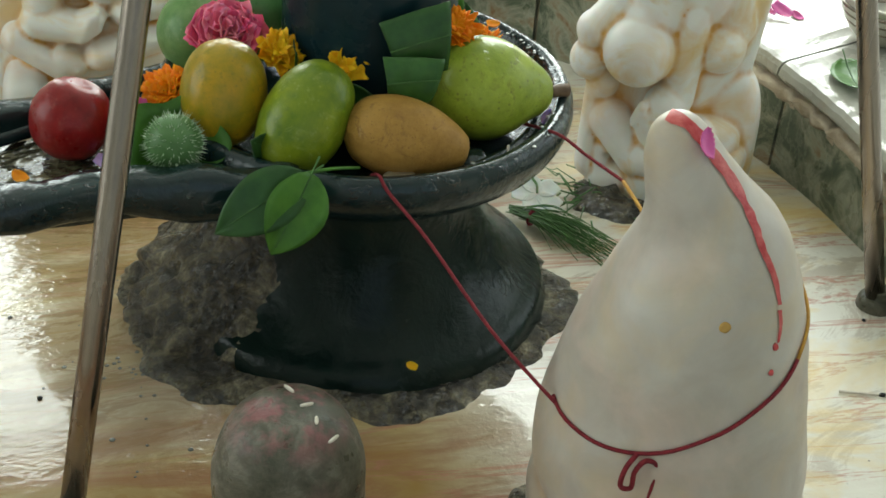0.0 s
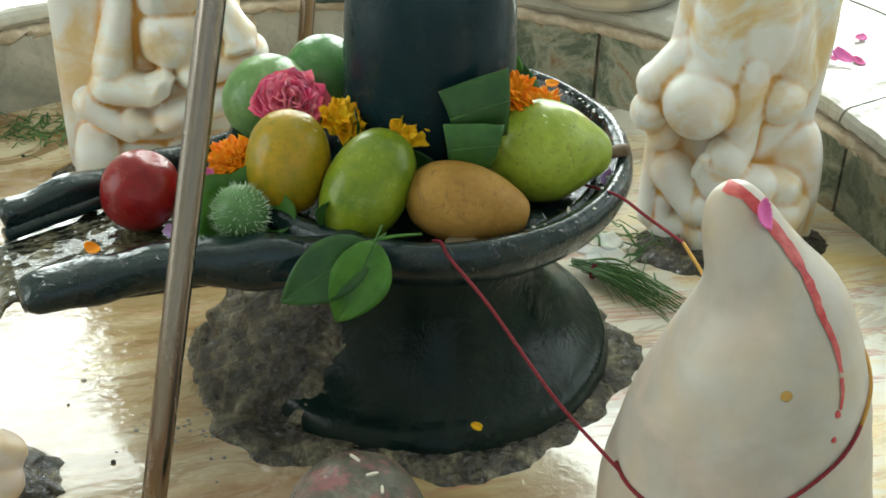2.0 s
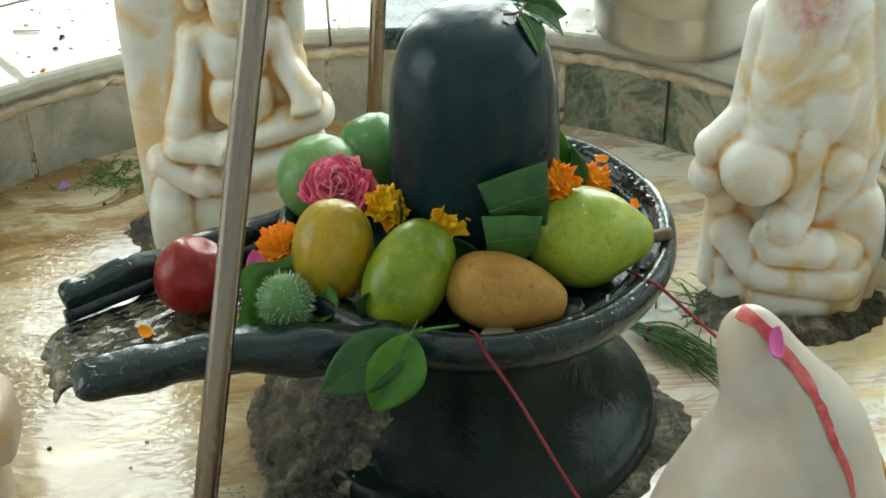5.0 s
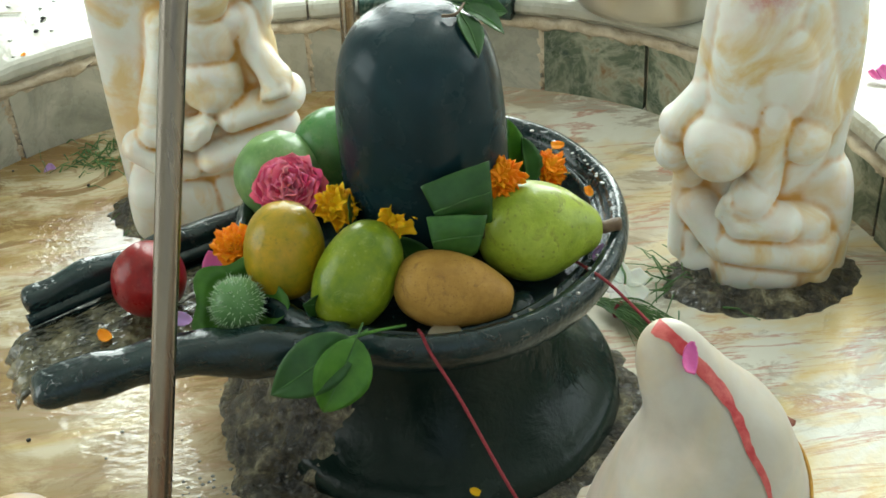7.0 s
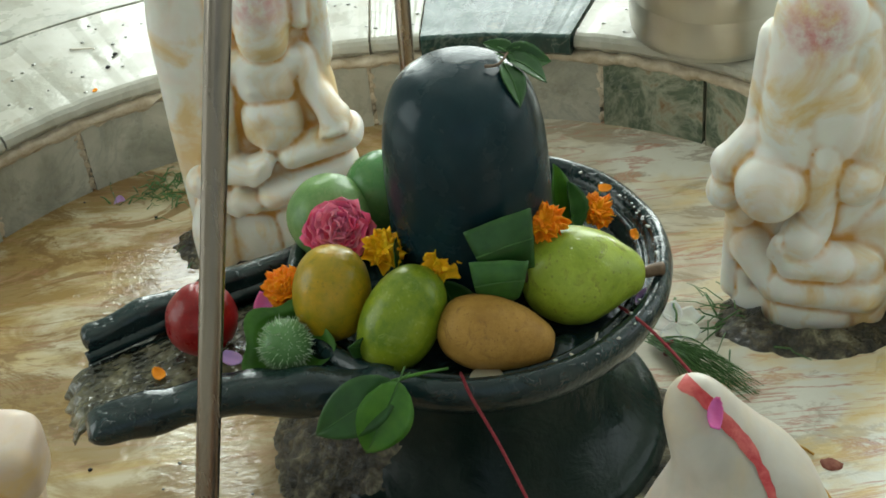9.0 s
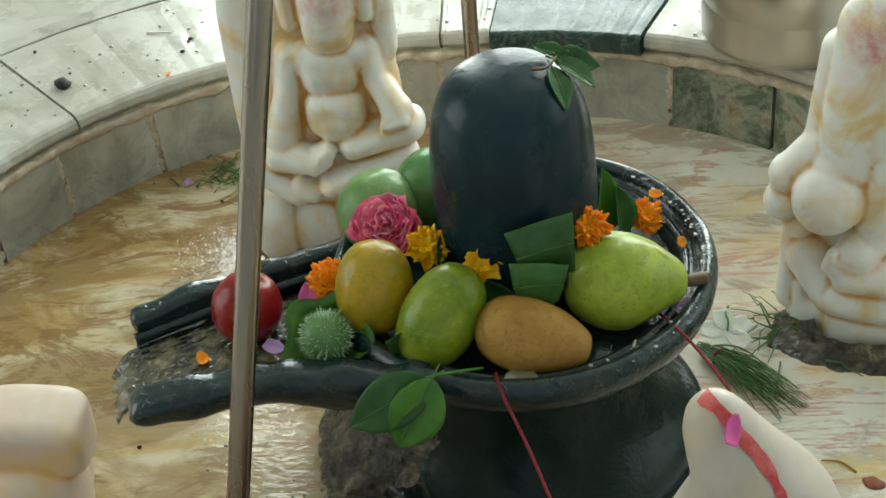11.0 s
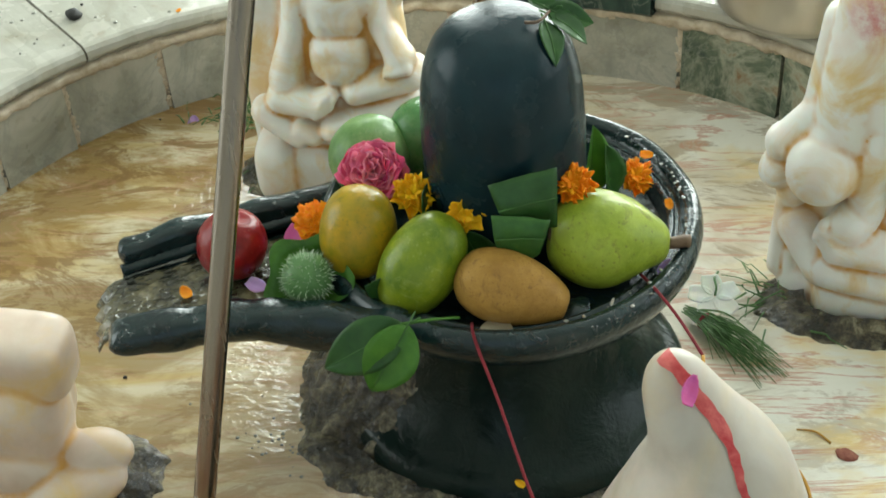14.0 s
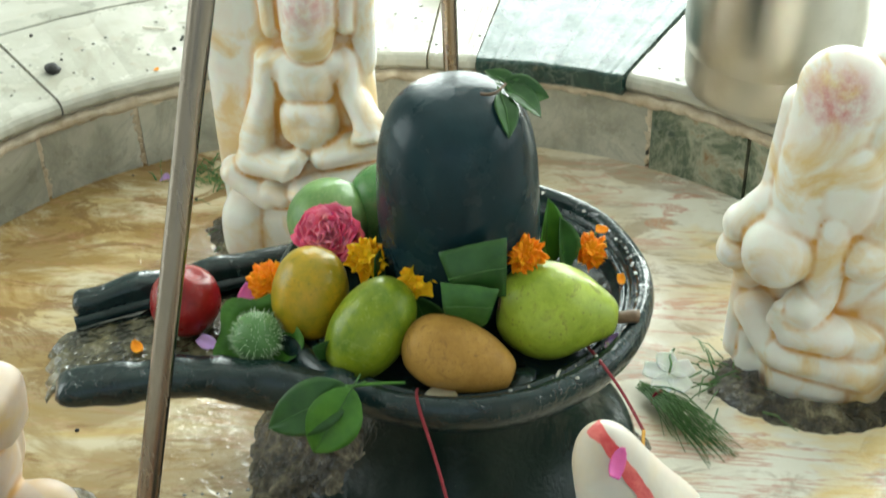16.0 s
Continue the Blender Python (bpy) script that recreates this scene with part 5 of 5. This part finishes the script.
flower("rose", (-0.095, 0.000, 0.226), (-0.05, -0.62, 0.78), 0.0250, 0.020, 8, 11, ROSE, "wet crumpled pink rose on the fruit", 6, 0.13, 1.35, 1.0)


def loose_petal(name, at, facing, size, material, label, seed, group="fallen petals", narrow=0.7):
    bm = bmesh.new()
    leaf_mesh(bm, size, size * narrow, 0.25, 0.5, 0.5, seed)
    ob = single(name, bm, material, label, "petal", group)
    m = axis_pose(at, facing, seed * 77)
    ob.matrix_world = m
    return ob


loose_petal("petal", (-0.156, -0.044, 0.191), (0, -0.4, 0.9), 0.020, PINK, "pink petal lying in the spout", 1.0)
loose_petal("petal", (-0.168, -0.078, 0.181), (0, -0.2, 0.9), 0.016, LILAC, "pale lilac petal in the spout", 2.0)
loose_petal("petal", (-0.160, -0.072, 0.184), (0, -0.3, 0.9), 0.009, MARIGOLD_ORANGE, "orange petal scrap in the spout", 3.0)
loose_petal("petal", (-0.232, -0.072, 0.177), (0, -0.2, 0.9), 0.012, MARIGOLD_ORANGE, "orange petal scrap in the spout water", 4.0)
loose_petal("petal", (0.110, -0.062, 0.186), (0.2, -0.4, 0.9), 0.016, LILAC, "pale lilac petal beside the pear stalk", 5.0)
loose_petal("petal", (0.120, 0.010, 0.190), (0, -0.4, 0.9), 0.009, MARIGOLD_ORANGE, "orange petal scrap on the dish", 6.0)
loose_petal("petal", (0.108, 0.060, 0.204), (0, -0.4, 0.9), 0.010, MARIGOLD_ORANGE, "orange petal scrap on the dish", 7.0)
loose_petal("petal", (-0.374, 0.410, 0.004), (0.2, -0.6, 0.8), 0.018, LILAC, "lilac petal at the wall of the basin", 8.0)
loose_petal("petal", (0.010, -0.134, 0.050), (0, -0.6, 0.7), 0.008, MARIGOLD_YELLOW, "orange petal scrap on the cement collar", 9.0)
loose_petal("petal", (-0.385, 0.452, RIM_Z + 0.001), (0, -0.1, 0.9), 0.006, MARIGOLD_ORANGE, "orange petal scrap on the coping", 10.0)
loose_petal("petal", (0.445, 0.250, RIM_Z + 0.002), (0, -0.3, 0.9), 0.022, PINK, "magenta petal on the coping", 11.0)


def build_white_flower():
    ob = thing("periwinkle", axis_pose((0.167, 0.103, floor_height(0.103) + 0.016), (0.05, -0.25, 0.95)), "white five-petalled flower on the wet floor", "flower", "flower offerings")
    for i in range(5):
        a = 2 * math.pi * i / 5 + 0.3
        bm = bmesh.new()
        leaf_mesh(bm, 0.0215, 0.0185, 0.10, 0.15, 0.55, i)
        p = part("petal", bm, WHITE_PETAL, ob)
        p.matrix_parent_inverse = Matrix()
        p.matrix_basis = Matrix.Rotation(a, 4, "Z") @ Matrix.Translation((0.001, 0, 0.0))
    bm = bmesh.new()
    tube(bm, spline(((0, 0, 0.002), (0.003, 0.008, 0.003), (0.004, 0.018, 0.001), (0.010, 0.028, -0.004)), 6), 0.0011, 6)
    part("stem", bm, GRASS, ob, "thin yellow-green stem")


build_white_flower()


def build_grass_bundle():
    ob = thing("grass_bundle", pose(0.156, 0.080, floor_height(0.08) + 0.004), "bundle of green durva grass tied with red thread", "grass")
    rnd = random.Random(8)
    bm = bmesh.new()
    way = Vector((0.064, -0.070, 0)).normalized()
    side = Vector((-way.y, way.x, 0))
    for i in range(110):
        f = rnd.uniform(-1, 1)
        length = rnd.uniform(0.035, 0.092)
        start = -way * rnd.uniform(0.004, 0.022) + side * f * 0.004 + Vector((0, 0, rnd.uniform(0, 0.006)))
        end = way * length + side * f * rnd.uniform(0.010, 0.030) + Vector((0, 0, rnd.uniform(-0.001, 0.004)))
        mid = start.lerp(end, 0.5) + Vector((0, 0, rnd.uniform(0.002, 0.012))) + side * rnd.uniform(-0.004, 0.004)
        tube(bm, spline((start, mid, end), 4), rnd.uniform(0.0004, 0.0008), 5, 0.35)
    part("tuft", bm, GRASS, ob)
    bm = bmesh.new()
    loop = [way * 0.002 + side * (0.0062 * math.cos(a)) + Vector((0, 0, 0.004 + 0.0062 * math.sin(a))) for a in [2 * math.pi * k / 20 for k in range(21)]]
    tube(bm, loop, 0.0016, 8, 1.0, False)
    part("tie", bm, THREAD_RED, ob, "red thread tie")


build_grass_bundle()


def grass_scatter(name, centre, spread, number, length, seed, label):
    bm = bmesh.new()
    rnd = random.Random(seed)
    for i in range(number):
        p = Vector((centre[0] + rnd.gauss(0, spread[0]), centre[1] + rnd.gauss(0, spread[1]), 0))
        a = rnd.uniform(0, 6.28)
        n = length * rnd.uniform(0.4, 1.2)
        d = Vector((math.cos(a), math.sin(a), 0)) * n
        z = floor_height(p.y) + 0.002
        p.z = z
        tube(bm, spline((p, p + d * 0.5 + Vector((0, 0, rnd.uniform(0.001, 0.007)))), 3) + spline((p + d * 0.6 + Vector((0, 0, rnd.uniform(0.001, 0.006))), p + d), 2), rnd.uniform(0.0006, 0.0012), 5, 0.4)
    return single(name, bm, GRASS, label, "grass", kind="stuff")


grass_scatter("grass_litter", (-0.315, 0.415), (0.028, 0.016), 80, 0.024, 2, "wet shredded grass lying against the basin wall")
grass_scatter("grass_litter", (0.215, 0.120), (0.016, 0.022), 22, 0.045, 3, "wet blades of grass beside the standing statue")
grass_scatter("grass_litter", (-0.245, 0.290), (0.020, 0.020), 16, 0.020, 4, "scraps of grass at the foot of the seated statue")

# ---------------------------------------------------------------- thread, paste and litter on the bull
bpy.context.view_layer.update()
from mathutils.bvhtree import BVHTree

GRAPH = bpy.context.evaluated_depsgraph_get()
BULL_TREE = BVHTree.FromObject(BULL, GRAPH)


def on_bull(point, way, lift=0.001):
    """The place where a ray first meets the bull, a little proud of it."""
    point, way = Vector(point) - BULL_AT, Vector(way).normalized()
    place, normal, index, dist = BULL_TREE.ray_cast(point - way * 0.4, way)
    if place is None:
        return None
    return place + BULL_AT + normal * lift, normal


def ribbon_on_bull(name, seeds, way, widths, material, label, category):
    bm = bmesh.new()
    pts = spline(seeds, 10)
    rows = []
    for i, p in enumerate(pts):
        t = i / (len(pts) - 1)
        w = widths[0] + (widths[1] - widths[0]) * t
        w *= 1 + 0.45 * noise.noise(Vector((t * 11, 3, 0)))
        d = (pts[min(i + 1, len(pts) - 1)] - pts[max(i - 1, 0)]).normalized()
        side = d.cross(Vector(way)).normalized()
        row = []
        for k in range(-2, 3):
            hit = on_bull(p + side * (w * k / 4 * (1 + 0.25 * noise.noise(Vector((t * 25, k, 1))))), way, 0.0007)
            if hit:
                row.append(hit[0])
        if len(row) == 5:
            rows.append(row)
    rings(bm, rows, False, False)
    return single(name, bm, material, label, category)


PASTE_WAY = (0.41, 0.76, -0.51)
ribbon_on_bull("paste_stripe", ((0.102, -0.274, 0.3135), (0.111, -0.283, 0.311), (0.122, -0.290, 0.299), (0.135, -0.296, 0.283), (0.142, -0.308, 0.270), (0.145, -0.318, 0.260), (0.151, -0.325, 0.2475), (0.154, -0.332, 0.2345)), PASTE_WAY, (0.0066, 0.0020), TILAK, "red paste stripe running down the bull statue", "paste")
ribbon_on_bull("paste_stripe", ((0.154, -0.333, 0.232), (0.155, -0.336, 0.224), (0.154, -0.339, 0.216)), PASTE_WAY, (0.0020, 0.0012), TILAK, "thin tail of the red paste stripe on the bull", "paste")
for seed, wide, mat, label in (((0.123, -0.340, 0.229), 0.0030, TURMERIC, "turmeric spot on the bull statue"), ((0.1505, -0.346, 0.202), 0.0018, TILAK, "red paste dot on the bull statue"), ((0.153, -0.340, 0.214), 0.0022, TILAK, "faint red paste smear on the bull statue")):
    bm = bmesh.new()
    hit = on_bull(seed, PASTE_WAY, 0.0004)
    lathe(bm, ((wide, -0.0004), (wide * 0.8, 0.0004), (0.0002, 0.0006)), 14, 2, 0.3, 300, wide * 999)
    ob = single("paste_spot", bm, mat, label, "paste")
    ob.matrix_world = axis_pose(hit[0], hit[1])
hit = on_bull((0.1195, -0.281, 0.3060), PASTE_WAY, 0.003)
loose_petal("petal", hit[0], hit[1], 0.017, PINK, "magenta petal stuck to the paste on the bull", 12.3, narrow=0.5)


def build_thread():
    cord = thing("red_thread", pose(0, 0, 0), "red cotton thread tied from the dish round the bull", "thread")
    ring = []
    for k in range(0, 73):
        a = 2 * math.pi * k / 72
        d = Vector((math.cos(a), math.sin(a), 0))
        z = 0.184 + 0.034 * math.cos(a) + 0.012 * math.sin(a)
        hit = on_bull(Vector((0.126, -0.290, z)), -d, 0.0012)
        ring.append(hit[0] if hit else Vector((0.126, -0.290, z)) + d * 0.075)
    bm = bmesh.new()
    tube(bm, ring[36:64], 0.0011, 8)
    part("loop", bm, THREAD_RED, cord, "red thread round the body")
    bm = bmesh.new()
    tube(bm, ring[63:73] + ring[1:14], 0.0010, 8)
    part("gold_length", bm, THREAD_GOLD, cord, "yellow dyed length of the thread")
    knot = ring[47]
    bm = bmesh.new()
    start = ring[37]
    pts = spline(((-0.016, -0.118, 0.190), (-0.014, -0.134, 0.199), (-0.010, -0.1455, 0.194), (0.006, -0.185, 0.186), (0.032, -0.250, 0.165), start), 12)
    tube(bm, pts, 0.0011, 8)
    part("long_strand", bm, THREAD_RED, cord)
    bm = bmesh.new()
    k = Vector(knot)
    tube(bm, spline((k, k + Vector((-0.007, -0.004, -0.006)), k + Vector((-0.009, -0.006, -0.016)), k + Vector((-0.003, -0.006, -0.018)), k + Vector((-0.002, -0.005, -0.008)), k + Vector((0.003, -0.005, -0.001)), k + Vector((0.010, -0.005, -0.006)), k + Vector((0.008, -0.007, -0.018)), k + Vector((0.006, -0.008, -0.030))), 8), 0.0014, 8)
    part("knot", bm, THREAD_RED, cord, "loose knot with hanging ends")
    bm = bmesh.new()
    far = spline(((0.092, -0.052, 0.184), (0.097, -0.062, 0.189), (0.110, -0.096, 0.1995), (0.123, -0.118, 0.196), (0.136, -0.152, 0.197)), 8)
    tube(bm, far, 0.0011, 8)
    part("short_strand", bm, THREAD_RED, cord)
    bm = bmesh.new()
    tube(bm, spline(((0.136, -0.152, 0.197), (0.134, -0.200, 0.201), (0.128, -0.250, 0.205), (0.122, -0.285, 0.208)), 8), 0.0012, 8)
    part("gold_strand", bm, THREAD_GOLD, cord, "yellow dyed strand")


build_thread()


def disc_coin():
    ob = thing("coin", axis_pose((0.001, -0.126, 0.1893), (0.0, -0.06, 1.0)), "worn dull coin lying inside the dish rim", "coin")
    bm = bmesh.new()
    lathe(bm, ((0.0002, 0.0), (0.0112, 0.0), (0.0116, 0.0006), (0.0116, 0.0013), (0.0110, 0.0017), (0.0100, 0.0014), (0.0002, 0.0014)), 40, 1)
    part("disc", bm, COIN, ob)


disc_coin()


def pebble(name, at, radii, material, label, category, group, seed):
    bm = bmesh.new()
    made = bmesh.ops.create_icosphere(bm, subdivisions=2, radius=1.0)["verts"]
    for v in made:
        v.co *= 1 + 0.35 * noise.noise(v.co * 1.7 + Vector((seed, 0, 0)))
        v.co = Vector((v.co.x * radii[0], v.co.y * radii[1], v.co.z * radii[2]))
    ob = single(name, bm, material, label, category, group)
    ob.matrix_world = pose(*at, 0, 0, seed * 71)
    return ob


pebble("smooth_pebble", (0.053, -0.094, 0.182), (0.015, 0.011, 0.007), STONE_DISH, "smooth dark wet pebble beside the sapota", "pebble", "pebbles", 1)
pebble("charred_lump", (-0.496, 0.443, RIM_Z + 0.004), (0.010, 0.008, 0.006), CHAR, "charred black lump on the coping", "charcoal", "charred bits", 2)
litter = random.Random(31)
for i in range(16):
    a = litter.uniform(1.7, 2.75)
    p = basin_edge(a, litter.uniform(0.02, 0.17))
    s = litter.uniform(0.0012, 0.0028)
    pebble("charred_bit", (p.x, p.y, RIM_Z + s * 0.4), (s, s * 0.8, s * 0.7), CHAR, "tiny charred bit on the white coping", "charcoal", "charred bits", i + 3)
for i in range(16):
    x, y = litter.uniform(-0.5, 0.38), litter.uniform(-0.22, 0.42)
    if math.hypot(x, y) < 0.19 or math.hypot(x + 0.2, y - 0.32) < 0.11 or math.hypot(x - 0.29, y - 0.11) < 0.1:
        continue
    s = litter.uniform(0.0011, 0.0024)
    pebble("grit", (x, y, floor_height(y) + s * 0.4), (s, s * 0.9, s * 0.7), CHAR, "tiny dark bit of grit on the wet floor", "grit", "floor grit", i + 40)
twig("matchstick", ((-0.428, 0.551, RIM_Z + 0.0014), (-0.400, 0.548, RIM_Z + 0.0014)), 0.0012, RICE, "burnt matchstick lying on the coping", "matchstick", "matchsticks")
twig("matchstick", ((0.312, -0.176, floor_height(-0.176) + 0.0014), (0.340, -0.184, floor_height(-0.184) + 0.0014)), 0.0011, RICE, "burnt matchstick lying on the basin floor", "matchstick", "matchsticks")
pebble("match_head", (0.341, -0.1843, floor_height(-0.184) + 0.0016), (0.0026, 0.0017, 0.0016), CHAR, "burnt match head on the basin floor", "match head", "matchsticks", 5)
pebble("paste_clot", (0.256, -0.072, floor_height(-0.072) + 0.001), (0.007, 0.009, 0.002), PASTE_DRY, "crumbled red paste clot on the floor", "paste", "paste clots", 6)
twig("dry_stalk", ((0.246, -0.060, floor_height(-0.06) + 0.0014), (0.236, -0.048, floor_height(-0.048) + 0.0014), (0.222, -0.046, floor_height(-0.046) + 0.0014)), 0.0009, THREAD_GOLD, "dry yellow stalk on the basin floor", "stalk")


def build_rice():
    spots = ((-0.076, -0.283, 0.1525), (-0.084, -0.270, 0.1535), (-0.072, -0.292, 0.149), (-0.064, -0.300, 0.142), (0.094, -0.040, 0.050), (0.060, -0.110, 0.1895), (0.078, -0.092, 0.1888), (0.030, -0.122, 0.190))
    for i, p in enumerate(spots):
        bm = bmesh.new()
        lathe(bm, ((0.0002, -0.0036), (0.0008, -0.003), (0.0011, 0.0), (0.0008, 0.003), (0.0002, 0.0036)), 8, 2)
        ob = single("rice_grain", bm, RICE, "pale grain of rice of the offering on stone", "rice", "rice grains")
        ob.matrix_world = axis_pose(p, (math.cos(i * 2.3), math.sin(i * 2.3), 0.15))


build_rice()


def build_drops():
    """Water drops spattered over the floor, coping and dish rim; one floor cluster imitates ripple glints."""
    bm = bmesh.new()
    rnd = random.Random(77)

    def drop(p, r):
        vs = []
        for ring_r, h in ((1.0, 0.0), (0.85, 0.16), (0.45, 0.27)):
            vs.append([bm.verts.new(p + Vector((r * ring_r * math.cos(k * 1.0472), r * ring_r * math.sin(k * 1.0472), r * h))) for k in range(6)])
        for a, b in zip(vs, vs[1:]):
            for k in range(6):
                bm.faces.new((a[k], a[(k + 1) % 6], b[(k + 1) % 6], b[k]))
        bm.faces.new(vs[-1])
        bm.faces.new(vs[0])
    for i in range(22):
        x, y = rnd.gauss(-0.20, 0.14), rnd.gauss(-0.02, 0.14)
        if math.hypot(x, y) < 0.175 or (x < -0.27 and y < -0.03):
            continue
        drop(Vector((x, y, floor_height(y) + 0.0003)), rnd.uniform(0.0008, 0.0022))
    # Dense cluster of beads in place of the glints on rippled water.
    for i in range(55):
        x, y = rnd.gauss(-0.165, 0.022), rnd.gauss(-0.075, 0.022)
        drop(Vector((x, y, floor_height(y) + 0.0003)), rnd.uniform(0.0007, 0.0019))
    for i in range(130):
        a = rnd.uniform(1.05, 2.5)
        p = basin_edge(a, rnd.uniform(0.01, 0.18))
        drop(p + Vector((0, 0, RIM_Z + 0.0006)), rnd.uniform(0.0008, 0.0030))
    for i in range(110):
        a = rnd.uniform(-1.2, 1.6)
        r = rnd.uniform(0.128, 0.139)
        drop(Vector((r * math.cos(a), r * math.sin(a), 0.1968)), rnd.uniform(0.0006, 0.0020))
    single("water_drops", bm, DROP, "clear water drops spattered over stone and marble, some standing in for ripple glints", "water", kind="stuff")


build_drops()


def build_ribbed_bowl():
    bowl = thing("ribbed_bowl", pose(0.520, 0.205, RIM_Z + 0.001), "small tarnished metal bowl with a ribbed rim on the coping", "bowl")
    bm = bmesh.new()
    lathe(bm, ((0.0002, 0.0), (0.024, 0.0), (0.036, 0.008), (0.046, 0.026), (0.049, 0.040), (0.046, 0.041), (0.043, 0.028), (0.033, 0.011), (0.0002, 0.006)), 48, 3)
    part("shell", bm, STEEL_POT, bowl)
    for z in (0.018, 0.026, 0.034):
        r = 0.0405 + (z - 0.018) * 0.48
        bm = bmesh.new()
        tube(bm, [Vector((r * math.cos(a), r * math.sin(a), z)) for a in [2 * math.pi * k / 40 for k in range(41)]], 0.0022, 8, 1.0, False)
        part("rib", bm, STEEL_LEG, bowl)


build_ribbed_bowl()
leaf("bel_leaf", (0.452, 0.150, RIM_Z + 0.004), (0.438, 0.095, RIM_Z + 0.006), (-0.3, -0.3, 0.9), 0.034, LEAF, "green leaf fallen on the coping", fold=0.2, curl=0.3, seed=21)
for i, (x, y) in enumerate(((0.452, 0.262), (0.470, 0.300), (0.430, 0.255))):
    loose_petal("petal", (x, y, RIM_Z + 0.002), (0.1 * i, -0.2, 0.9), 0.014, PINK, "magenta petal scattered on the coping", 13.0 + i)
